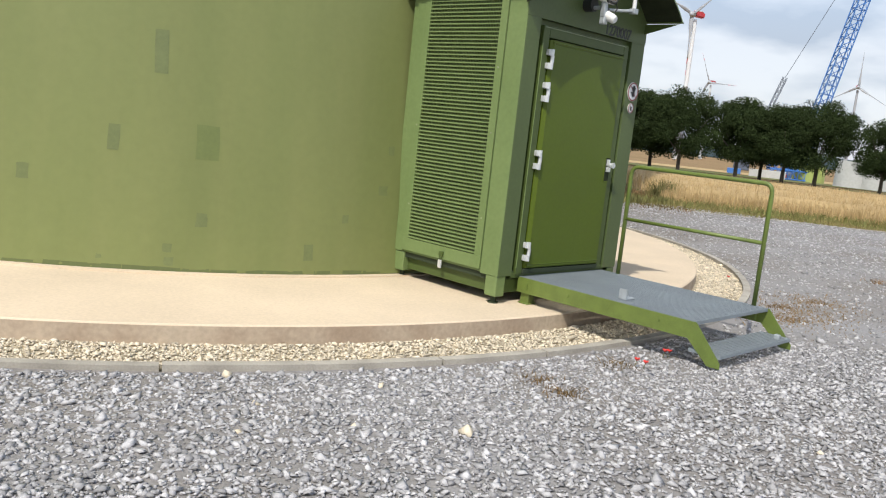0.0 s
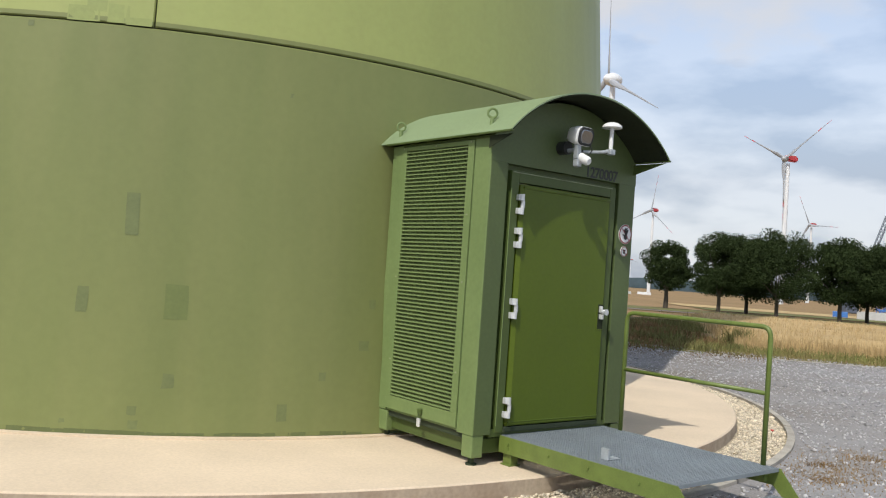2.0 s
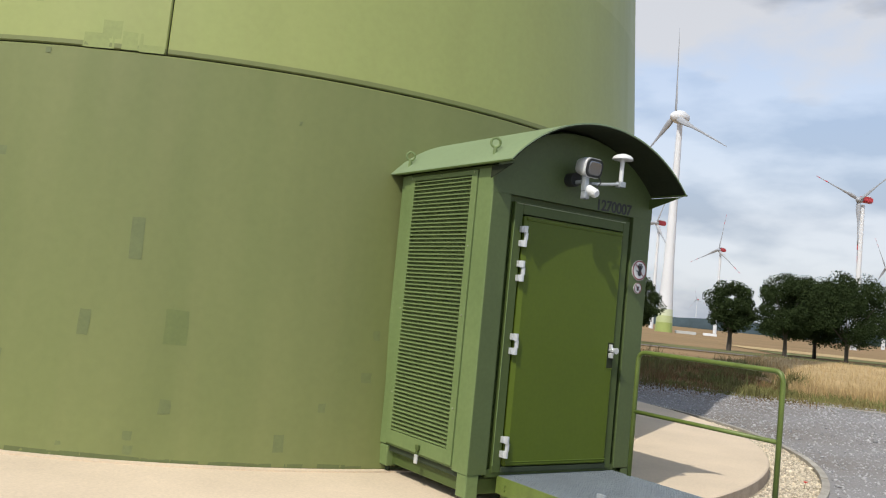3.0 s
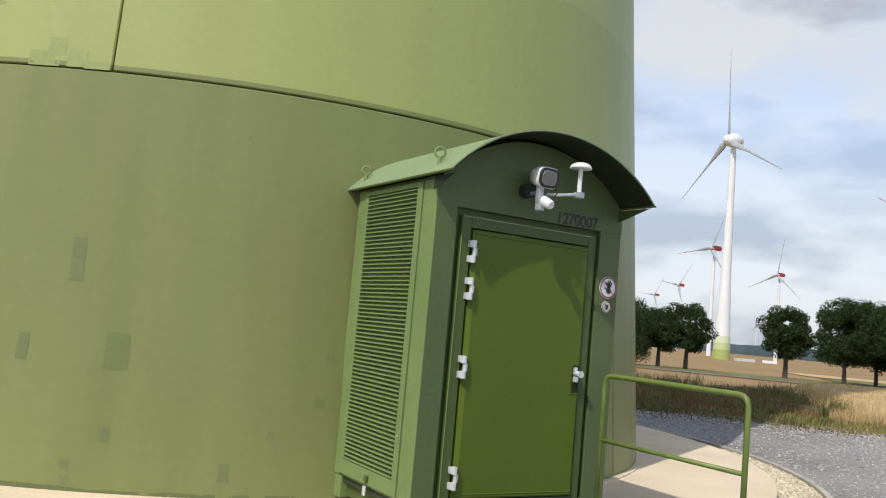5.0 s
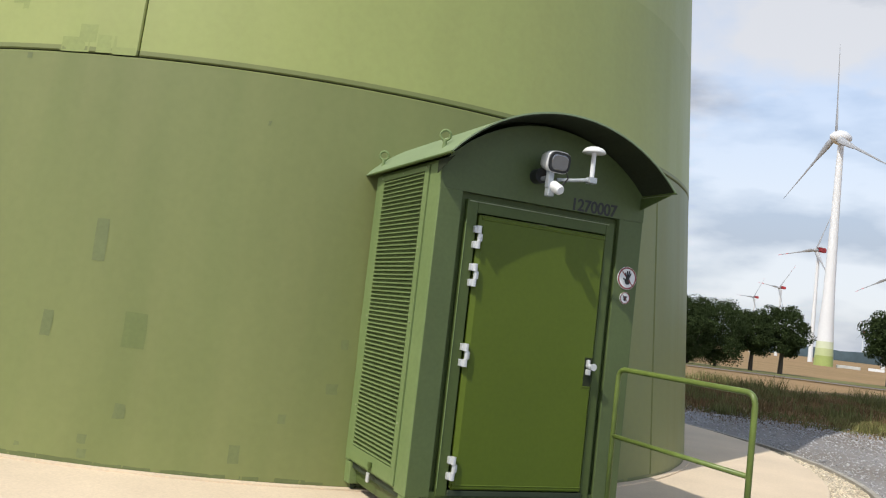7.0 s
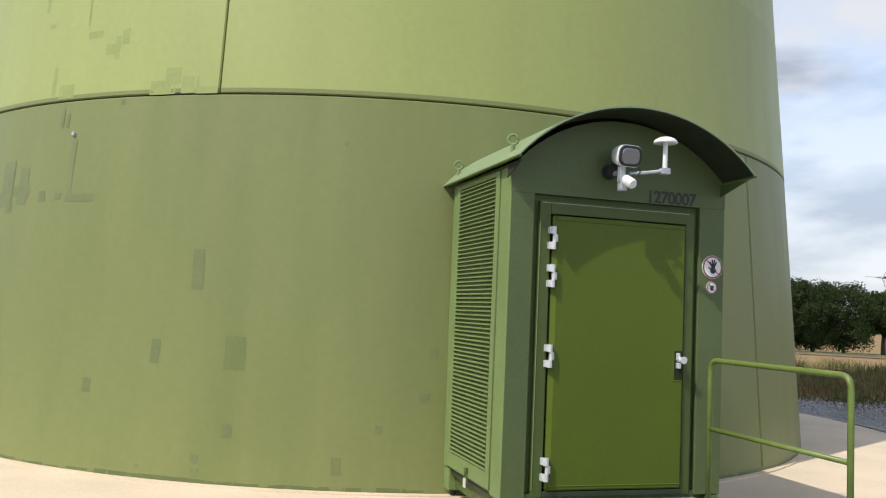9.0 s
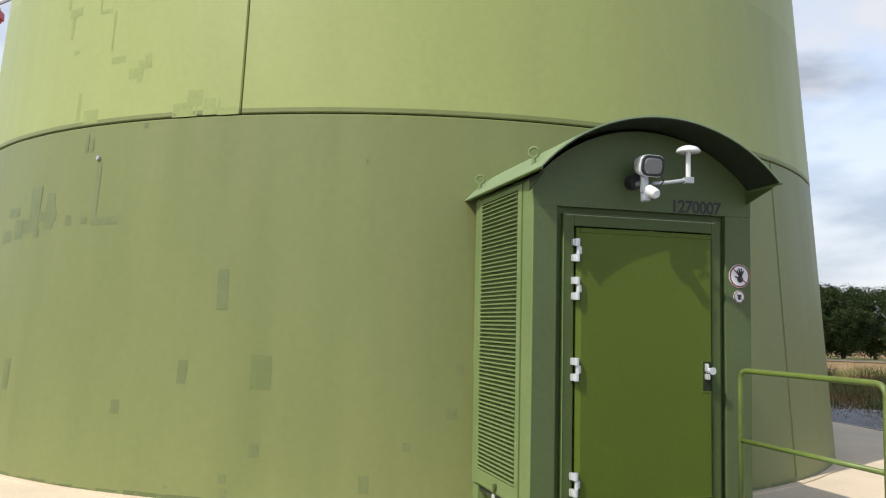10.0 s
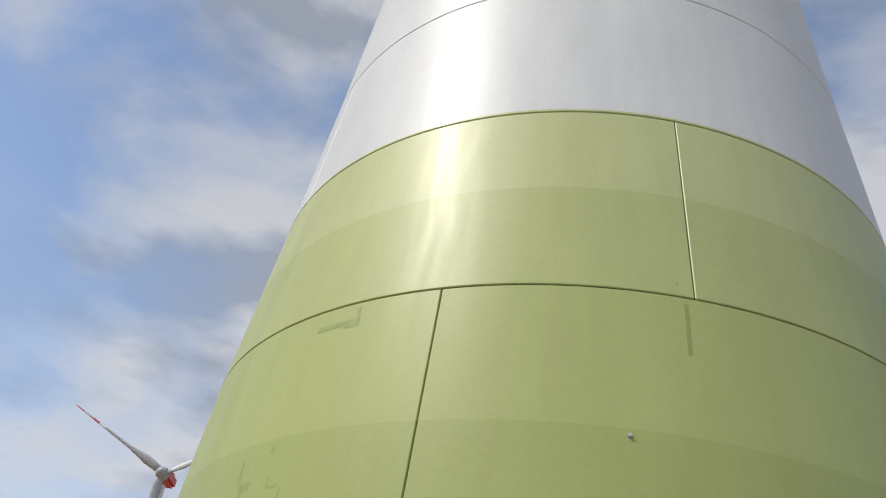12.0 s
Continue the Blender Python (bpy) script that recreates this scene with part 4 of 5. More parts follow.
def warning_sign(x, z, r, small):
    s = thing("prohibition_sign", HOUSE @ pose(x, -0.006, z), "round white prohibition sign with red ring and dark pictogram", "sign", "signs beside the door")
    disc(0, 0, r, -0.001, 0.006, M_WHITE, s, "plate")
    ring_flat(0, 0, r * 0.84, r * 0.97, -0.003, -0.0012, M_RED, s, "ring")
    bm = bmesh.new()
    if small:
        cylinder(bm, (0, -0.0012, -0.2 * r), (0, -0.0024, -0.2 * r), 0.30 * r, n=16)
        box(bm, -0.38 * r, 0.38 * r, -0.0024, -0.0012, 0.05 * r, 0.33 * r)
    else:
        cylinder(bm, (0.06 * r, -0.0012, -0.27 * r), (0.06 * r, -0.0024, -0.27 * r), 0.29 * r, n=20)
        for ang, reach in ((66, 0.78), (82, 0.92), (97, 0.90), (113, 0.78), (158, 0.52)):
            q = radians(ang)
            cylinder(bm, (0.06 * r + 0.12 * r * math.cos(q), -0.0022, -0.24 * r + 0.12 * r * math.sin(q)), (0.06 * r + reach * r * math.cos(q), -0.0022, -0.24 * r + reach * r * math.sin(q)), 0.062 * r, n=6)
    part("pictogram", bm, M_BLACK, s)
    bar = part("slash", boxed(-0.80 * r, 0.80 * r, -0.0046, -0.0030, -0.045 * r, 0.045 * r), M_RED, s)
    bar.matrix_basis = pose(0, 0, 0, 0, 45, 0)
    return s


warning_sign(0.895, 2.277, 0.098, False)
warning_sign(0.892, 2.105, 0.052, True)

# ---------------------------------------------------------------- platform with grating, step and handrail
PX0, PX1, PEND, PZ = -0.610, 0.775, -1.86, 0.372
deck = thing("entrance_platform", HOUSE, "green steel entrance platform with galvanised grating, one step and a handrail", "platform")
prof = [(0.02, PZ), (PEND, PZ), (PEND - 0.245, 0.09), (PEND - 0.245, 0.045), (PEND - 0.14, 0.045), (PEND + 0.06, PZ - 0.145), (0.02, PZ - 0.145)]
for x in (PX0, PX1 - 0.008):
    part("side_plate", prism(bmesh.new(), prof, "x", x, x + 0.008), M_RAIL, deck, "bright green side plate")
for y in (-0.02, -0.62, -1.25, -1.62):
    part("cross_bar", boxed(PX0 + 0.008, PX1 - 0.008, y - 0.02, y + 0.02, PZ - 0.11, PZ - 0.032, 0.003), M_RAIL, deck)
for y in (-0.10, -0.58, -1.02, -1.52):
    part("bolt", cylinder(bmesh.new(), (PX0 - 0.010, y, PZ - 0.06), (PX0, y, PZ - 0.06), 0.012, n=6), M_RAIL, deck)
part("bolt", cylinder(bmesh.new(), (PX0 - 0.010, -0.10, PZ - 0.095), (PX0, -0.10, PZ - 0.095), 0.012, n=6), M_RAIL, deck)


def grating(name, x0, x1, y0, y1, z, pitch=0.026, deep=0.030):
    """Open grating: flat bars one way, twisted rods the other, inside a flat rim."""
    top = part(name, boxed(x0, x1, y1 - 0.006, y1, z - deep, z, 0.001), M_GRATING, deck, "galvanised open bar grating")
    bm = bmesh.new()
    box(bm, x0, x1, y0, y0 + 0.006, z - deep, z)
    box(bm, x0, x0 + 0.005, y0 + 0.006, y1 - 0.006, z - deep, z)
    box(bm, x1 - 0.005, x1, y0 + 0.006, y1 - 0.006, z - deep, z)
    part("rim", bm, M_GRATING, top)
    verts, faces = [], []

    def bar(a0, a1, b0, b1, c0, c1):
        k = len(verts)
        verts.extend([(a, b, c) for c in (c0, c1) for b in (b0, b1) for a in (a0, a1)])
        faces.extend([(k, k + 2, k + 3, k + 1), (k + 4, k + 5, k + 7, k + 6), (k, k + 1, k + 5, k + 4), (k + 2, k + 6, k + 7, k + 3), (k, k + 4, k + 6, k + 2), (k + 1, k + 3, k + 7, k + 5)])

    n = int((y1 - y0) / pitch)
    for i in range(1, n):
        y = y0 + (y1 - y0) * i / n
        bar(x0 + 0.005, x1 - 0.005, y - 0.0045, y + 0.0045, z - deep, z - 0.001)
    n = int((x1 - x0) / 0.030)
    for i in range(1, n):
        x = x0 + (x1 - x0) * i / n
        bar(x - 0.0022, x + 0.0022, y0 + 0.006, y1 - 0.006, z - 0.012, z - 0.0006)
    web = raw("bar_web", verts, faces, M_GRATING, top)
    web["kind"] = "stuff"
    return top


grating("deck_grating", PX0 + 0.012, PX1 - 0.012, PEND + 0.01, 0.015, PZ + 0.004)
grating("step_grating", PX0 + 0.012, PX1 - 0.012, PEND - 0.235, PEND + 0.045, 0.150)
bm = bmesh.new()
box(bm, -0.47, -0.445, -1.10, -1.02, PZ + 0.004, PZ + 0.095, 0.004)
box(bm, -0.47, -0.32, -1.10, -1.02, PZ + 0.004, PZ + 0.014, 0.003)
part("stop_bracket", bm, M_STEEL, deck, "small upright door stop angle")
part("step_clip", boxed(0.56, 0.60, PEND - 0.21, PEND - 0.16, 0.150, 0.195, 0.006), M_STEEL, deck)
for x in (PX0 + 0.03, PX1 - 0.12):
    bm = bmesh.new()
    box(bm, x, x + 0.09, -0.11, -0.01, SLAB_Z, PZ - 0.03, 0.004)
    box(bm, x - 0.02, x + 0.11, -0.12, 0.0, SLAB_Z, SLAB_Z + 0.012, 0.002)
    part("support_foot", bm, M_RAIL, deck)


def corner(p, q, r, s, rad, n=6):
    """A rounded bend at q on the way from p to s."""
    p, q, s = Vector(p), Vector(q), Vector(s)
    a, b = q + (p - q).normalized() * rad, q + (s - q).normalized() * rad
    return [a * (1 - t) ** 2 + q * 2 * t * (1 - t) + b * t * t for t in np.linspace(0, 1, n + 1)]


RX, RY0, RY1, RTOP = 0.752, -0.215, -1.715, 1.510
path = [Vector((RX, RY0, 0.25)), *corner((RX, RY0, 0.3), (RX, RY0, RTOP), 0, (RX, RY1, RTOP), 0.09), *corner((RX, RY0, RTOP), (RX, RY1, RTOP), 0, (RX, RY1, 0.3), 0.09), Vector((RX, RY1, 0.25))]
rail = part("handrail", tube(bmesh.new(), path, 0.0215, 14), M_RAIL, deck, "bent green tubular handrail", smooth=True)
part("mid_rail", tube(bmesh.new(), [(RX, RY0, 0.962), (RX, RY1, 0.962)], 0.0185, 12), M_RAIL, rail, smooth=True)
for y in (RY0, RY1):
    part("clamp_plate", boxed(RX - 0.035, RX + 0.012, y - 0.04, y + 0.04, PZ - 0.13, PZ - 0.02, 0.004), M_RAIL, rail)


# uneven darker brush line along the foot of the tower
for i in range(64):
    a = -150 + i * 2.62 + random.uniform(-0.8, 0.8)
    paint_patch(a, 0.152 + random.uniform(0, 0.006), random.uniform(0.15, 0.42), random.uniform(0.015, 0.045), M_BRUSH)

# ---------------------------------------------------------------- fields, verge, weeds
def blades(name, xs, ys, high, wide, mat, bend=0.35, base=None):
    """Upright narrow leaves, each a bent strip of two faces."""
    n = len(xs)
    a = rng.uniform(0, 6.283, n)
    lean_a = rng.uniform(0, 6.283, n)
    lean = rng.normal(0, bend, n) * high
    z0 = lie(xs, ys) - 0.02 if base is None else base
    dx, dy = np.cos(a) * wide / 2, np.sin(a) * wide / 2
    lx, ly = np.cos(lean_a) * lean, np.sin(lean_a) * lean
    p = np.stack([
        np.stack([xs - dx, ys - dy, z0], 1), np.stack([xs + dx, ys + dy, z0], 1),
        np.stack([xs - dx * 0.8 + lx * 0.35, ys - dy * 0.8 + ly * 0.35, z0 + high * 0.6], 1), np.stack([xs + dx * 0.8 + lx * 0.35, ys + dy * 0.8 + ly * 0.35, z0 + high * 0.6], 1),
        np.stack([xs - dx * 0.15 + lx, ys - dy * 0.15 + ly, z0 + high], 1), np.stack([xs + dx * 0.15 + lx, ys + dy * 0.15 + ly, z0 + high], 1)], 1).reshape(-1, 3)
    f = np.array([(0, 1, 3, 2), (2, 3, 5, 4)])
    faces = (f[None] + 6 * np.arange(n)[:, None, None]).reshape(-1, 4)
    return raw_numpy(name, p, faces, mat)


def sheet(name, corners_fn, nx, ny, mat, lift):
    verts, faces = [], []
    for i in range(nx + 1):
        for j in range(ny + 1):
            x, y = corners_fn(i / nx, j / ny)
            verts.append((x, y, float(lie(x, y)) + lift(x, y)))
    for i in range(nx):
        for j in range(ny):
            k = i * (ny + 1) + j
            faces.append((k, k + ny + 1, k + ny + 2, k + 1))
    return raw(name, verts, faces, mat, smooth=True)


# ripe wheat beyond the yard
WX0, WX1, WY0, WY1 = 6.6, 70.0, 26.2, 58.0
def wheat_top(x, y):
    rim = min(1.0, max(0.0, (min(x - WX0 - 0.1 * (y - WY0), y - WY0) + 0.0) / 1.3))
    return -0.08 + 1.13 * rim * (0.50 + 0.07 * noise.noise((x * 0.5, y * 0.5, 0)) + 0.05 * noise.noise((x * 2.1, y * 2.1, 3)))
wheat = sheet("wheat_field", lambda s, t: (WX0 + (WX1 - WX0) * s + 0.1 * (WY1 - WY0) * t, WY0 + (WY1 - WY0) * t), 150, 90, M_WHEAT, wheat_top)
tagged(wheat, "standing field of ripe golden wheat beside the yard", "wheat", kind="stuff")
n = 62000
t = rng.uniform(0, 1, n) ** 2.4
ys = WY0 + 0.1 + (WY1 - WY0 - 0.2) * t
xs = WX0 + 0.1 * (ys - WY0) + rng.uniform(0, 1, n) * (50 - WX0)
ears = blades("wheat_stalks", xs, ys, rng.uniform(0.47, 0.70, n) * np.clip(0.62 + np.minimum(xs - WX0 - 0.1 * (ys - WY0), ys - WY0) / 3.0, 0, 1), 0.018 + 0.03 * t, M_WHEAT, 0.16)
tagged(ears, "upright golden wheat stalks with heavy ears", "wheat", kind="stuff")
# green verge between yard and wheat
n = 30000
ys = 23.5 + rng.uniform(0, 1, n) * 3.0
xs = rng.uniform(4.6, 48, n)
verge = blades("verge_grass", xs, ys, rng.uniform(0.03, 0.20, n) * np.clip(0.25 + (ys - 23.5) / 2.2, 0, 1.3), rng.uniform(0.010, 0.026, n), M_VERGE, 0.8)
tagged(verge, "strip of rough green grass along the wheat field", "grass", kind="stuff")
strip = sheet("track_edge", lambda s, t: (5.5 + 42 * s, 23.15 + 0.30 * t + 0.05 * math.sin(31 * s) + 0.04 * math.sin(87 * s)), 90, 1, M_KERB, lambda x, y: 0.012)
tagged(strip, "pale stone edging along the far side of the yard", "edging", kind="structure")
# taller dry weeds behind the tower
n = 42000
xs = rng.uniform(-9, 6.8, n)
ys = 21.6 + rng.uniform(0, 1, n) ** 1.2 * 24
keep = np.hypot(xs - CX, ys - CY) > 8.9
xs, ys = xs[keep], ys[keep]
clump = np.array([0.55 + 0.55 * noise.noise((float(p) * 0.5, float(q) * 0.5, 9)) for p, q in zip(xs, ys)])
weeds = blades("dry_weeds", xs, ys, np.clip(rng.uniform(0.05, 0.26, len(xs)) * (0.12 + clump) ** 1.6 * np.clip(0.2 + (ys - 21.6) / 6, 0, 1.1), 0.025, 0.35), rng.uniform(0.015, 0.04, len(xs)), M_DRY, 0.5)
tagged(weeds, "tall dry brown weeds and grasses behind the slab", "weeds", kind="stuff")
n = 16000
xs = rng.uniform(-9, 5.6, n)
ys = 23.8 + rng.uniform(0, 1, n) * 9
clump = np.array([noise.noise((float(p) * 0.35, float(q) * 0.35, 4)) for p, q in zip(xs, ys)])
xs, ys = xs[clump > 0.12], ys[clump > 0.12]
shrubs = blades("green_weeds", xs, ys, (0.04 + 0.24 * rng.uniform(0.0, 1.0, len(xs)) ** 2.5) * np.clip((ys - 23.0) / 3, 0.3, 1.3), rng.uniform(0.012, 0.03, len(xs)), M_GRASS, 0.35)
tagged(shrubs, "clumps of dark green weeds and mugwort", "weeds", kind="stuff")
# (one bush after another, each with its own height)
bx, by, bh = [], [], []
for k in range(85):
    cy_ = 23.8 + 24 * rng.uniform(0, 1) ** 1.6
    cx_ = rng.uniform(-2.5, 6.9 + 0.1 * (cy_ - WY0))
    m_, size_ = int(rng.uniform(60, 240)), rng.uniform(0.12, 0.5)
    bx.append(rng.normal(cx_, size_, m_))
    by.append(rng.normal(cy_, size_, m_))
    bh.append(rng.uniform(0.15, 1.0, m_) * (0.14 + 0.75 * rng.uniform(0, 1) ** 2.0) * min(1.0, 0.45 + (cy_ - 23.8) / 6))
xs, ys = np.concatenate(bx), np.concatenate(by)
tall = blades("tall_weeds", xs, ys, np.concatenate(bh), rng.uniform(0.012, 0.034, len(xs)), M_GRASS, 0.45)
tagged(tall, "clump of tall dark green weeds at the yard's edge", "weeds", kind="stuff")
n = 900
a = rng.choice(np.array([(0.78, 5.86), (0.92, 5.52), (1.44, 6.5), (3.88, 9.2), (4.7, 10.5), (4.1, 10.0), (6.5, 12.5)]), n)
xs, ys = a[:, 0] + rng.normal(0, 0.085, n), a[:, 1] + rng.normal(0, 0.085, n)
tufts = blades("weed_tufts", xs, ys, rng.uniform(0.02, 0.085, n), 0.008, M_DRY, 0.9)
tagged(tufts, "small dry weed tufts growing through the gravel", "weeds", kind="stuff")

n = 3200
a = rng.choice(np.array([(3.85, 9.2), (4.2, 9.7), (4.7, 10.5)]), n)
xs, ys = a[:, 0] + rng.normal(0, 0.32, n), a[:, 1] + rng.normal(0, 0.36, n)
patch = blades("dry_grass_patch", xs, ys, rng.uniform(0.008, 0.05, n), rng.uniform(0.008, 0.02, n), M_SOIL, 0.9)
tagged(patch, "withered tan grass and soil patch on the gravel", "grass", kind="stuff")


def poppy(x, y, h):
    p = thing("poppy", pose(x, y, float(lie(x, y))), "small red poppy growing in the gravel by the step", "flower", "poppies by the platform")
    part("stem", tube(bmesh.new(), [(0, 0, -0.02), (0.006, 0.004, h * 0.6), (0.012, 0, h)], 0.003, 5), M_GRASS, p)
    for k in range(4):
        bm = bmesh.new()
        q = radians(90 * k + 20)
        c, s = math.cos(q), math.sin(q)
        pts = [(0, 0, 0), (0.014, -0.016, 0.016), (0.026, 0.0, 0.024), (0.014, 0.016, 0.016)]
        lo = [bm.verts.new((0.012 + u * c - v * s, u * s + v * c, h + w)) for u, v, w in pts]
        hi = [bm.verts.new((0.012 + u * c - v * s, u * s + v * c, h + w + 0.003)) for u, v, w in pts]
        for i in range(4):
            bm.faces.new((lo[i], lo[(i + 1) % 4], hi[(i + 1) % 4], hi[i]))
        bm.faces.new(lo[::-1])
        bm.faces.new(hi)
        part("petal", bm, M_POPPY, p)
    return p


for x, y, h in ((1.60, 6.50, 0.06), (1.66, 6.46, 0.05), (1.92, 6.90, 0.06), (1.97, 6.94, 0.05), (3.99, 11.7, 0.07)):
    poppy(x, y, h)

# ---------------------------------------------------------------- trees
def tree_mesh(seed, high, broad, trunk_share, leaves, lumps=64):
    """A broadleaf tree: forked tapered trunk and a lumpy crown of leaf clumps with gaps."""
    g = np.random.default_rng(seed)
    root = thing("tree")
    bm = bmesh.new()
    fork = high * trunk_share
    lines = [([(0, 0, -0.3), (0.05, 0.03, fork * 0.5), (0.0, 0.08, fork)], 0.36, 0.27)]
    tips = []
    for k in range(7):
        q = 2 * math.pi * k / 7 + g.uniform(-0.3, 0.3)
        reach, top = broad * g.uniform(0.22, 0.38), fork + (high - fork) * g.uniform(0.35, 0.75)
        tip = (reach * math.cos(q), reach * math.sin(q), top)
        lines.append(([(0, 0.06, fork * g.uniform(0.85, 1.0)), (tip[0] * 0.45, tip[1] * 0.45, fork + (top - fork) * 0.45), tip], 0.17, 0.05))
        tips.append(tip)
    for pts, r0, r1 in lines:
        for i in range(len(pts) - 1):
            s0, s1 = i / (len(pts) - 1), (i + 1) / (len(pts) - 1)
            cylinder(bm, pts[i], pts[i + 1], r0 + (r1 - r0) * s0, r0 + (r1 - r0) * s1, 8)
    part("trunk", bm, M_BARK, root, "dark trunk with rising limbs")
    cx = []
    for k in range(lumps):
        z = g.uniform(-0.95, 1.0)
        q = g.uniform(0, 6.283)
        rad = math.sqrt(max(0.0, 1 - z * z * 0.9)) * g.uniform(0.35, 0.86)
        cx.append((broad / 2 * rad * math.cos(q), broad / 2 * rad * math.sin(q), fork * 0.95 + (high - fork * 0.95) * (0.5 + 0.46 * z), broad * g.uniform(0.11, 0.19)))
    cx = np.array(cx)
    pick = g.integers(0, lumps, leaves)
    d = g.normal(0, 1, (leaves, 3))
    d /= np.linalg.norm(d, axis=1)[:, None]
    d *= (g.uniform(0.35, 1.08, leaves) ** 0.6)[:, None]
    c = cx[pick, :3] + d * cx[pick, 3][:, None] * np.array([1, 1, 0.85])
    u = g.normal(0, 1, (leaves, 3))
    u /= np.linalg.norm(u, axis=1)[:, None]
    w = np.cross(u, g.normal(0, 1, (leaves, 3)))
    w /= np.linalg.norm(w, axis=1)[:, None]
    s = g.uniform(0.075, 0.145, leaves)[:, None]
    v = np.stack([c - u * s - w * s * 0.6, c + u * s - w * s * 0.6, c + u * s * 0.7 + w * s * 0.7, c - u * s * 0.7 + w * s * 0.7], 1).reshape(-1, 3)
    f = np.arange(4 * leaves).reshape(-1, 4)
    crown = raw_numpy("crown", v, f, M_LEAF)
    crown.parent = root
    crown["label"] = "dense dark green foliage"
    return root


KINDS = [tree_mesh(11, 12.6, 11.4, 0.27, 33000), tree_mesh(23, 13.2, 12.8, 0.25, 35000), tree_mesh(37, 9.4, 7.6, 0.33, 17000, 46), tree_mesh(51, 11.5, 12.5, 0.10, 26000)]
# azimuth from ahead towards the right, distance, height factor, kind
TREES = [(-9.0, 100, 0.62, 3), (-7.2, 98, 0.60, 3), (-5.6, 100, 0.66, 3), (-4.0, 102, 0.64, 3), (-2.3, 104, 0.64, 3), (-0.2, 106, 0.74, 2), (1.5, 108, 0.83, 2), (7.4, 112, 0.90, 2), (10.7, 112, 0.76, 0), (12.4, 118, 0.74, 1), (14.2, 112, 0.76, 1), (17.8, 114, 0.77, 0), (19.3, 120, 0.72, 1), (20.6, 114, 0.73, 0), (22.5, 114, 0.76, 1), (26.2, 112, 0.67, 0), (28.0, 116, 0.68, 1), (30.5, 114, 0.70, 0), (33.5, 116, 0.70, 1)]
used = {}
for i, (az, d, s, kind) in enumerate(TREES):
    x, y = 1.3 + d * math.sin(radians(az)), 0.7 + d * math.cos(radians(az))
    f = s / used.get(kind, 1.0)
    m = pose(x, y, float(lie(x, y)) - 0.05, 0, 0, 47 * i) @ Matrix.Diagonal((f, f, f, 1))
    if kind in used:
        ob = copy_thing(KINDS[kind], m)
    else:
        used[kind] = s
        ob = KINDS[kind]
        ob.matrix_basis = m
    tagged(ob, "slender young roadside tree with an open dark crown" if kind == 2 else "full round-crowned dark green roadside tree", "tree", "row of trees along the road")

# ---------------------------------------------------------------- wind turbines
def lathe(bm, profile, n=20, m=None):
    rows = []
    for r, z in profile:
        rows.append([bm.verts.new((m or Matrix()) @ Vector((r * math.cos(2 * math.pi * k / n), r * math.sin(2 * math.pi * k / n), z))) for k in range(n)])
    for p, q in zip(rows, rows[1:]):
        for k in range(n):
            bm.faces.new((p[k], p[(k + 1) % n], q[(k + 1) % n], q[k]))
    bm.faces.new(rows[0][::-1])
    bm.faces.new(rows[-1])
    bmesh.ops.recalc_face_normals(bm, faces=bm.faces[:])
    for e in bm.edges:
        if len(e.link_faces) == 2 and e.calc_face_angle(0) > radians(50):
            e.smooth = False
    return bm


def blade_mesh(length, root, mat, striped, parent, m):
    """A twisted tapering blade along +z; the red bands near the tip are pieces of their own."""
    def piece(t0, t1, name, material_, owner):
        bm = bmesh.new()
        rows = []
        for i in range(9):
            t = t0 + (t1 - t0) * i / 8
            chord = root * (0.62 + 0.9 * math.exp(-((t - 0.16) / 0.13) ** 2)) * (1 - t) ** 0.75 + root * 0.10
            thick = chord * (0.55 if t < 0.06 else 0.24)
            tw = radians(28 * (1 - t) ** 2)
            sec = []
            for k in range(8):
                q = 2 * math.pi * k / 8
                a, b = chord * 0.5 * math.cos(q) + chord * 0.12, thick * 0.5 * math.sin(q)
                sec.append(bm.verts.new((a * math.sin(tw) + b * math.cos(tw), a * math.cos(tw) - b * math.sin(tw), length * t)))
            rows.append(sec)
        for p, q in zip(rows, rows[1:]):
            for k in range(8):
                bm.faces.new((p[k], p[(k + 1) % 8], q[(k + 1) % 8], q[k]))
        bm.faces.new(rows[0][::-1])
        bm.faces.new(rows[-1])
        bmesh.ops.recalc_face_normals(bm, faces=bm.faces[:])
        return part(name, bm, material_, owner, smooth=True)
    if striped:
        b = piece(0.0, 0.72, "rotor_blade", mat, parent)
        piece(0.72, 0.80, "red_band", M_TURBINE_RED, b)
        piece(0.80, 0.90, "white_band", mat, b)
        piece(0.90, 1.0, "red_tip", M_TURBINE_RED, b)
    else:
        b = piece(0.0, 1.0, "rotor_blade", mat, parent)
    b.matrix_basis = m
    return b


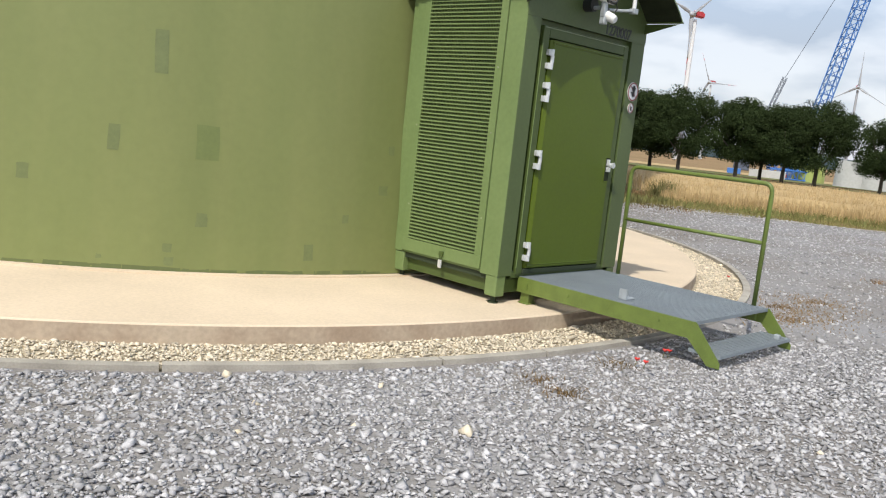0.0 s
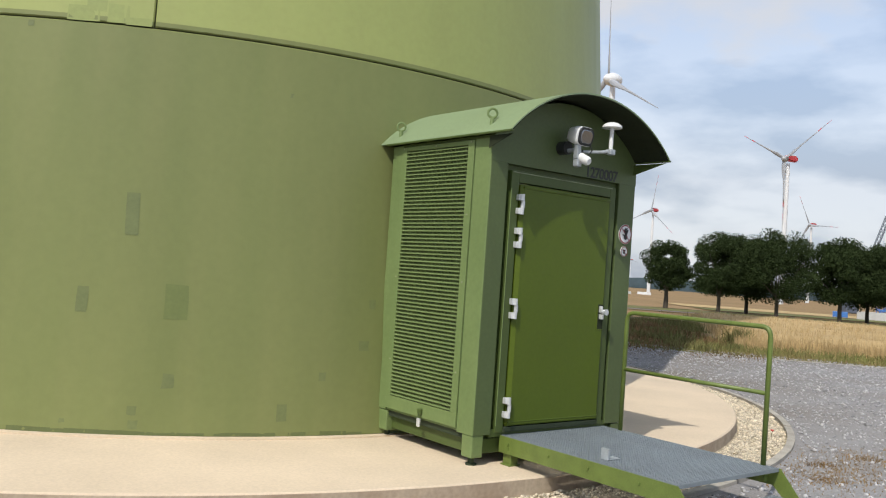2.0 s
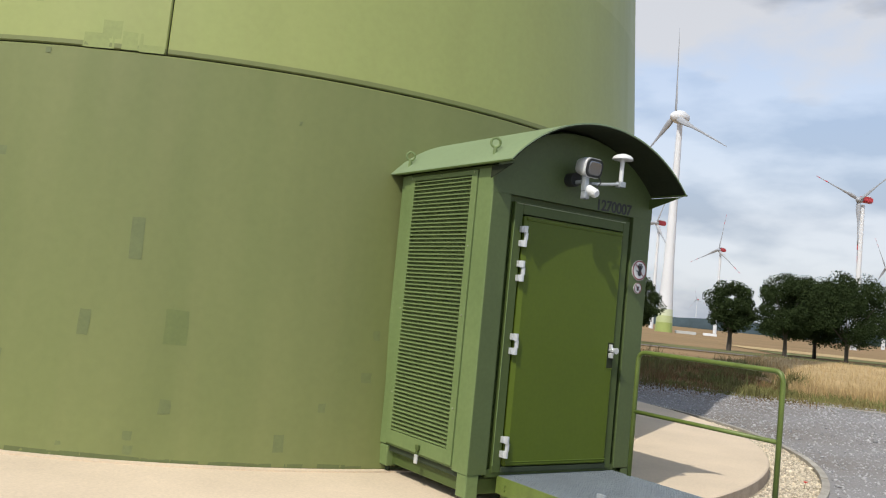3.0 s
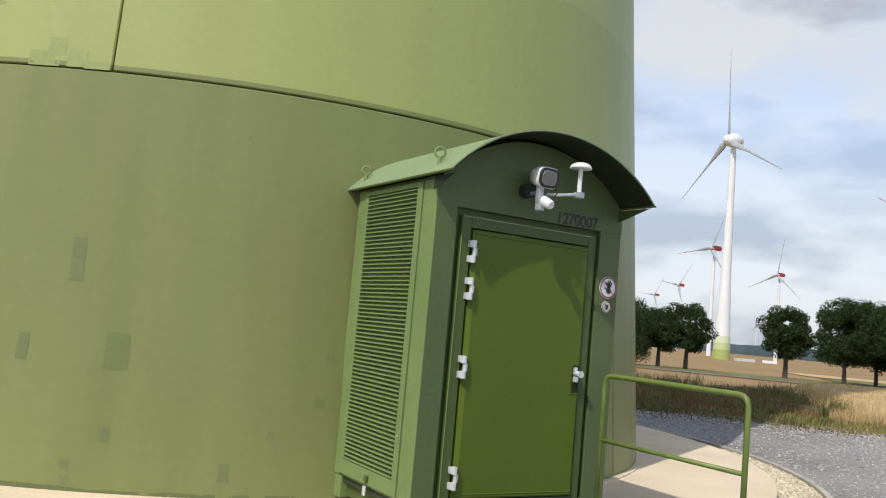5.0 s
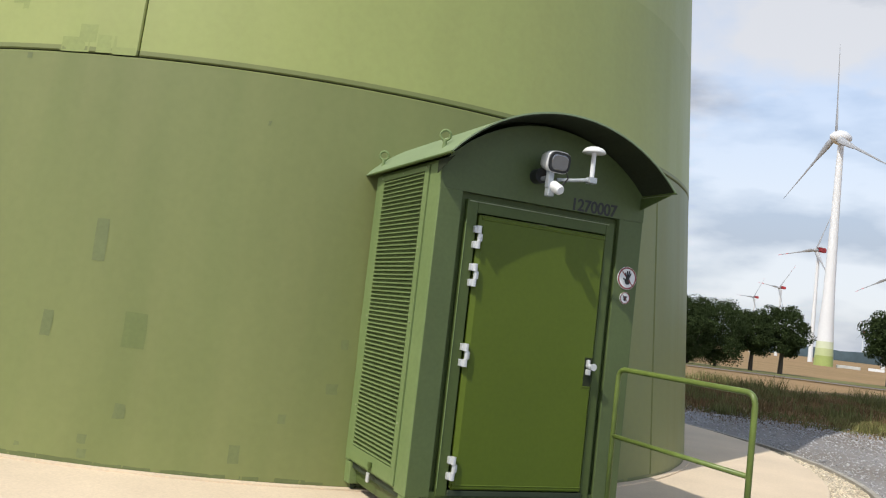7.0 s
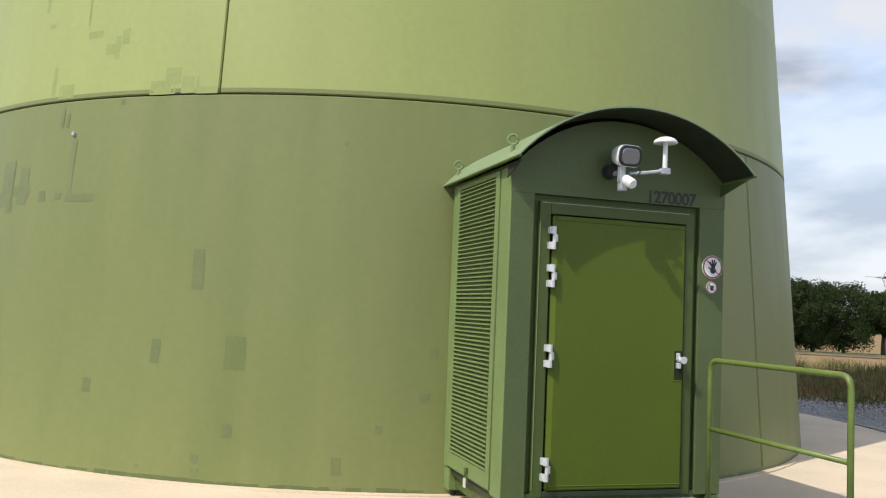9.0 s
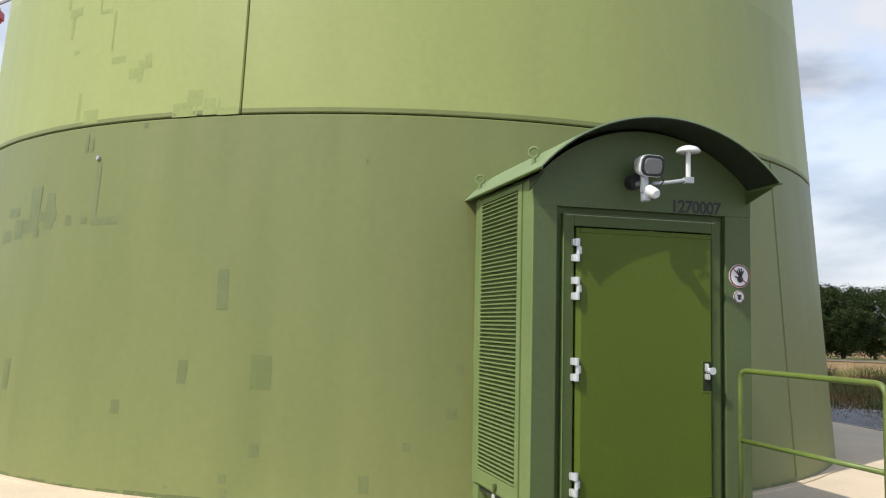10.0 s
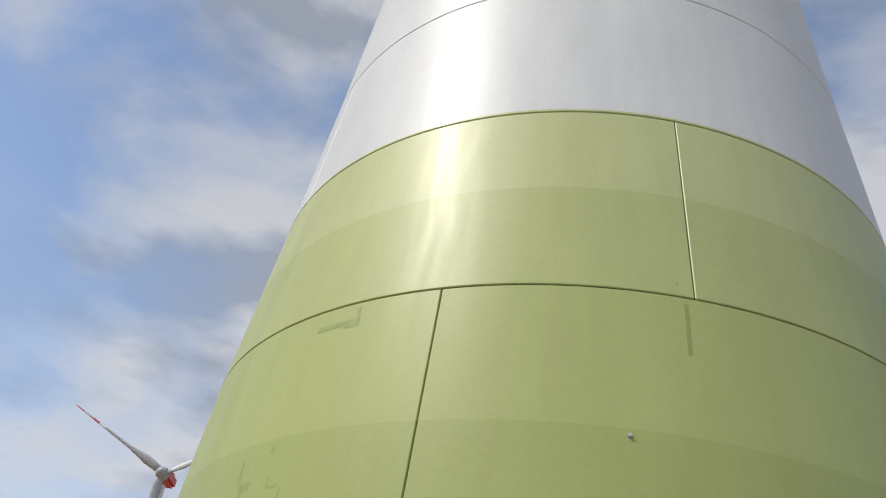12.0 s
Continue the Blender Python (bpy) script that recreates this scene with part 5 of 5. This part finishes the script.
def turbine(az, d, hub, blade, face, spin, egg=False, eye=(1.8, 0.9), base_r=None, ground=None, stripe=True, band=None, mat=M_TURBINE):
    """face: where the rotor looks, degrees from +x; spin: the first blade's turn from upright."""
    x, y = eye[0] + d * math.sin(radians(az)), eye[1] + d * math.cos(radians(az))
    z = float(lie(x, y)) if ground is None else ground
    label = "white wind turbine with egg-shaped nacelle and green tower foot" if egg else "distant white wind turbine with red nacelle and red blade bands"
    t = thing("wind_turbine", pose(x, y, z), label, "wind turbine", "turbines of the wind farm")
    hb = hub - z
    r0 = base_r or hb * 0.021
    if egg:
        prof = [(r0, -1.0), (r0 * 0.86, hb * 0.10), (r0 * 0.62, hb * 0.30), (r0 * 0.45, hb * 0.6), (r0 * 0.32, hb * 0.97)]
        cut = hb * 0.105
        for lo, hi, paint in ((-1.0, cut * 0.42, M_TURBINE_GREEN), (cut * 0.42, cut * 0.72, M_TURBINE_MID), (cut * 0.72, cut, M_TURBINE_PALE)):
            part("tower_ring", lathe(bmesh.new(), [(r0 - r0 * 0.145 * max(lo, 0) / cut, lo + 0.02), (r0 - r0 * 0.145 * hi / cut, hi)], 32), paint, t, "green banded lower ring", smooth=True)
        part("shaft", lathe(bmesh.new(), [(r0 * 0.855, cut + 0.02), (r0 * 0.62, hb * 0.30), (r0 * 0.45, hb * 0.6), (r0 * 0.32, hb * 0.97)], 32), mat, t, smooth=True)
    else:
        part("shaft", lathe(bmesh.new(), [(r0, -1.0), (r0 * 0.6, hb * 0.97)], 24), mat, t, smooth=True)
        if band:
            rb = r0 - r0 * 0.4 * band / hb + 0.05
            part("marking_band", lathe(bmesh.new(), [(rb, band - 1.2), (rb - 0.02, band + 1.2)], 24), M_TURBINE_RED, t, "red marking band", smooth=True)
    head = Matrix.Translation((0, 0, hb)) @ pose(0, 0, 0, 0, 0, face)      # +x looks upwind
    bm = bmesh.new()
    if egg:
        w = blade * 0.086
        turn = pose(0, 0, 0, 0, 90, 0)
        lathe(bm, [(w * 0.12, -w * 1.35), (w * 0.5, -w * 1.05), (w * 0.82, -w * 0.4), (w * 0.9, w * 0.15), (w * 0.8, w * 0.7), (w * 0.45, w * 1.25), (w * 0.08, w * 1.5)], 24, turn)
        nac = part("nacelle", bm, mat, t, "rounded egg-shaped nacelle", smooth=True)
        off = w * 0.75
    else:
        w = blade * 0.062
        bmesh.ops.create_cube(bm, size=1, matrix=Matrix.Translation((-w * 1.0, 0, w * 0.25)) @ Matrix.Diagonal((w * 4.0, w * 1.5, w * 1.5, 1)))
        bmesh.ops.bevel(bm, geom=bm.edges[:], offset=w * 0.3, segments=2, affect="EDGES")
        nac = part("nacelle", bm, M_TURBINE_RED, t, "red nacelle housing")
        part("roof_hood", boxed(-w * 2.2, w * 0.2, -w * 0.5, w * 0.5, w * 1.0, w * 1.25, w * 0.08), mat, nac)
        spinner = part("spinner", lathe(bmesh.new(), [(w * 0.85, w * 0.95), (w * 0.8, w * 1.7), (w * 0.4, w * 2.3), (w * 0.05, w * 2.45)], 16, pose(0, 0, 0, 0, 90, 0)), M_TURBINE_GREY, nac, smooth=True)
        off = w * 1.45
    nac.matrix_basis = head
    for k in range(3):
        blade_mesh(blade, blade * 0.052, M_TURBINE_GREY if mat is M_TURBINE else mat, stripe, t, head @ Matrix.Translation((off, 0, 0)) @ pose(0, 0, 0, spin + 120 * k, 0, 0))
    return t


turbine(3.1, 545, 130.5, 58, 212, 3, egg=True, eye=(2.2, 1.2), base_r=5.4, stripe=False)
turbine(14.45, 640, 96.8, 43, 215, -58, eye=(0.8, 0.4))
turbine(16.0, 1250, 98.0, 45, 215, 25, eye=(0.8, 0.4))
turbine(24.5, 1100, 94.0, 42, 250, 0, eye=(0, 0), stripe=False, mat=M_TURBINE_GREY)
turbine(2.3, 850, 96.5, 45, 225, -25, eye=(2.4, 1.4))
turbine(6.3, 1100, 96.0, 45, 225, -10, eye=(2.2, 1.2))
turbine(0.3, 1400, 96.0, 45, 225, -40, eye=(2.4, 1.4))
turbine(-1.2, 1700, 94.0, 45, 225, -35, eye=(2.4, 1.4))
turbine(5.1, 3000, 85.0, 40, 225, 15, eye=(2.4, 1.4))
turbine(-59.5, 385, 124.6, 55, -50, 62, eye=(3.2, 1.7), ground=-2.0, band=42.0)

# ---------------------------------------------------------------- cranes and site goods
def spot(az, d, eye=(0.0, 0.0)):
    x, y = eye[0] + d * math.sin(radians(az)), eye[1] + d * math.cos(radians(az))
    return x, y, float(lie(x, y))


def lattice(bm, p, q, w, bays, r):
    """A square lattice boom from p to q."""
    p, q = Vector(p), Vector(q)
    d = (q - p).normalized()
    s = d.cross(Vector((0, 1, 0))).normalized()
    u = s.cross(d)
    cor = [(s + u) * w / 2, (s - u) * w / 2, (-s - u) * w / 2, (-s + u) * w / 2]
    for c in cor:
        cylinder(bm, p + c, q + c, r, n=6)
    for i in range(bays):
        a, b = p.lerp(q, i / bays), p.lerp(q, (i + 1) / bays)
        for k in range(4):
            c, e = cor[k], cor[(k + 1) % 4]
            cylinder(bm, a + c, b + e, r * 0.6, n=5)
            cylinder(bm, a + c, a + e, r * 0.55, n=5)
    return bm


x, y, z = spot(21.9, 200)
crane = thing("mobile_crane", pose(x, y, z), "tall blue lattice boom crane on the construction site", "crane")
x1, y1, _ = spot(24.0, 200)
lean = Vector((x1 - x, y1 - y, 36.4 - z))
top = lean * (82 / lean.z)
part("boom", lattice(bmesh.new(), (0, 0, 2.5), top, 2.2, 40, 0.14), M_CRANE, crane)
part("cab", boxed(-2.0, 2.0, -2.0, 2.2, 1.2, 3.6, 0.3), M_CRANE, crane)
for s in (-2.6, 2.6):
    part("crawler_track", boxed(s - 0.6, s + 0.6, -4.2, 4.2, -0.1, 1.25, 0.4), M_CRANE_DARK, crane)
x, y, z = spot(18.6, 290)
crane2 = thing("erection_crane", pose(x, y, z), "slim dark lattice boom crane with hoist ropes far off", "crane")
x1, y1, _ = spot(20.35, 290)
x2, y2, _ = spot(22.6, 290)
part("boom", lattice(bmesh.new(), (0, 0, 1.5), (x1 - x, y1 - y, 27.5 - z), 1.1, 18, 0.09), M_CRANE_DARK, crane2)
part("hoist_rope", tube(bmesh.new(), [(x1 - x, y1 - y, 27.5 - z), (x2 - x, y2 - y, 54 - z)], 0.09, 5), M_CRANE_DARK, crane2)
part("cab", boxed(-2, 2, -2, 2, 0, 3.0, 0.3), M_CRANE_DARK, crane2)


def tower_segment(az, d, r, h, mat, label):
    x, y, z = spot(az, d)
    t = thing("tower_segment", pose(x, y, z), label, "tower segment", "precast tower segments on the site")
    bm = bmesh.new()
    rows = []
    n = 36
    for i in range(n):
        q = 2 * math.pi * i / n
        rows.append([bm.verts.new((a * math.cos(q), a * math.sin(q), b)) for a, b in ((r, -0.1), (r * 0.97, h), (r * 0.97 - 0.3, h), (r - 0.3, -0.1))])
    for i in range(n):
        p, q = rows[i], rows[(i + 1) % n]
        for k in range(4):
            bm.faces.new((p[k], p[(k + 1) % 4], q[(k + 1) % 4], q[k]))
    bmesh.ops.recalc_face_normals(bm, faces=bm.faces[:])
    part("segment_wall", bm, mat, t)
    return t


tower_segment(22.6, 165, 2.7, 3.0, M_TURBINE_GREEN, "green painted precast tower segment standing on the site")
tower_segment(24.9, 150, 2.3, 4.2, M_CONCRETE_FAR, "pale concrete tower segment standing on the site")
tower_segment(26.3, 150, 2.3, 4.2, M_CONCRETE_FAR, "pale concrete tower segment standing on the site")
tower_segment(27.9, 152, 2.3, 4.2, M_CONCRETE_FAR, "pale concrete tower segment standing on the site")


def site_box(az, d, w, dp, h, mat, name, label, cat):
    x, y, z = spot(az, d)
    t = thing(name, pose(x, y, z, 0, 0, -az), label, cat)
    part("shell", boxed(-w / 2, w / 2, -dp / 2, dp / 2, -0.05, h, 0.06), mat, t)
    for k in range(int(w / 0.9)):
        part("rib", boxed(-w / 2 + 0.45 + 0.9 * k, -w / 2 + 0.55 + 0.9 * k, -dp / 2 - 0.05, -dp / 2, 0.15, h - 0.15), mat, t)
    return t


site_box(18.2, 165, 2.4, 2.0, 1.0, M_CRANE, "site_container", "blue steel site container behind the trees", "container")
site_box(20.2, 160, 6.0, 2.4, 1.3, M_CONCRETE_FAR, "site_container", "pale grey site container behind the trees", "container")
site_box(20.9, 168, 2.6, 2.2, 0.9, M_TURBINE_RED, "site_container", "rust red site container behind the trees", "container")
x, y, z = spot(21.4, 162)
rack = thing("boom_sections", pose(x, y, z), "stack of blue lattice crane sections lying on the ground", "crane part")
for k in range(3):
    part("boom_section", lattice(bmesh.new(), (-3.5, 0.3 * k, 0.9 + 1.6 * k), (4.0, 0.3 * k, 0.9 + 1.6 * k), 1.5, 6, 0.12), M_CRANE, rack)
site_box(4.7, 560, 13, 8, 1.7, M_CONCRETE_FAR, "farm_shed", "low pale farm sheds far across the fields", "shed")
site_box(6.2, 600, 9, 8, 1.6, M_TURBINE, "farm_shed", "low pale farm sheds far across the fields", "shed")

# wooded ridge along the horizon
bm = bmesh.new()
prev = None
for i in range(161):
    az = -70 + i
    d = 2600 + 260 * math.sin(i * 0.21)
    x, y = d * math.sin(radians(az)), d * math.cos(radians(az))
    h = 26 + 12 * noise.noise((i * 0.06, 0, 0)) + 5 * noise.noise((i * 0.6, 2, 0))
    w = 1 + 300 / d
    now = [bm.verts.new((x, y, -14)), bm.verts.new((x, y, h - 10 + 6)), bm.verts.new((x * w, y * w, h)), bm.verts.new((x * w * 1.1, y * w * 1.1, -14))]
    if prev:
        for k in range(3):
            bm.faces.new((prev[k], now[k], now[k + 1], prev[k + 1]))
    prev = now
bmesh.ops.recalc_face_normals(bm, faces=bm.faces[:])
ridge = tagged(mesh_object("backdrop", bm, M_WOODS, True), "low dark wooded ridge on the horizon", "hills", kind="structure")
# green strip and road under the trees
verge2 = sheet("road_verge", lambda s, t: (-60 + 190 * s, 92 + 24 * t), 60, 8, M_GRASS, lambda x, y: 0.05)
tagged(verge2, "grassy verge along the tree-lined road", "verge", kind="structure")
road = sheet("road", lambda s, t: (-60 + 190 * s, 84 + 4.5 * t), 60, 2, M_GRAVEL, lambda x, y: 0.06)
tagged(road, "narrow pale farm road below the trees", "road", kind="structure")

crop = sheet("crop_strip", lambda s, t: (24 + 190 * s, 126 + 20 * t), 40, 6, M_GRASS, lambda x, y: 0.05)
tagged(crop, "low green crop strip beyond the tree-lined road", "field", kind="structure")
crop = sheet("stubble_strip", lambda s, t: (24 + 260 * s, 152 + 36 * t), 40, 6, M_WHEAT, lambda x, y: 0.05)
tagged(crop, "pale straw-coloured stubble field behind the trees", "field", kind="structure")

# ---------------------------------------------------------------- maize behind the yard
def maize(n):
    """Stalks with long arching leaves, all in one mesh."""
    verts, faces = [], []
    g = random.Random(5)
    for _ in range(n):
        u, v = g.random(), g.random() ** 1.3
        x, y = -22.5 - 9 * v + g.uniform(-0.2, 0.2), 2.0 + 34 * u
        z = float(lie(x, y)) - 0.02
        h = g.uniform(1.9, 2.5)
        k = len(verts)
        for zz, r in ((z, 0.022), (z + h, 0.008)):
            verts.extend([(x + r, y, zz), (x - r * 0.5, y + r, zz), (x - r * 0.5, y - r, zz)])
        faces.extend([(k, k + 1, k + 4, k + 3), (k + 1, k + 2, k + 5, k + 4), (k + 2, k, k + 3, k + 5)])
        q0 = g.uniform(0, 6.283)
        for j in range(9):
            q = q0 + math.pi * (j % 2) + g.uniform(-0.5, 0.5)
            z1, ln = z + h * (0.15 + 0.095 * j), g.uniform(0.55, 0.9)
            c, s = math.cos(q), math.sin(q)
            k = len(verts)
            for t, up, wd in ((0.0, 0.0, 0.02), (0.35, 0.32, 0.045), (0.7, 0.30, 0.04), (1.0, 0.02, 0.006)):
                px, py, pz = x + c * t * ln * 0.75, y + s * t * ln * 0.75, z1 + up * ln
                verts.extend([(px - s * wd, py + c * wd, pz), (px + s * wd, py - c * wd, pz)])
            for i in range(3):
                faces.append((k + 2 * i, k + 2 * i + 1, k + 2 * i + 3, k + 2 * i + 2))
    return raw("maize_field", verts, faces, M_CORN)


tagged(maize(1500), "dense stand of tall green maize at the edge of the yard", "maize", kind="stuff")
n = 5000
xs, ys = rng.uniform(-22.3, -17.5, n), rng.uniform(2, 30, n)
dry = blades("dry_grass", xs, ys, rng.uniform(0.08, 0.4, n), 0.03, M_DRY, 0.4)
tagged(dry, "dry yellow grass in front of the maize", "grass", kind="stuff")
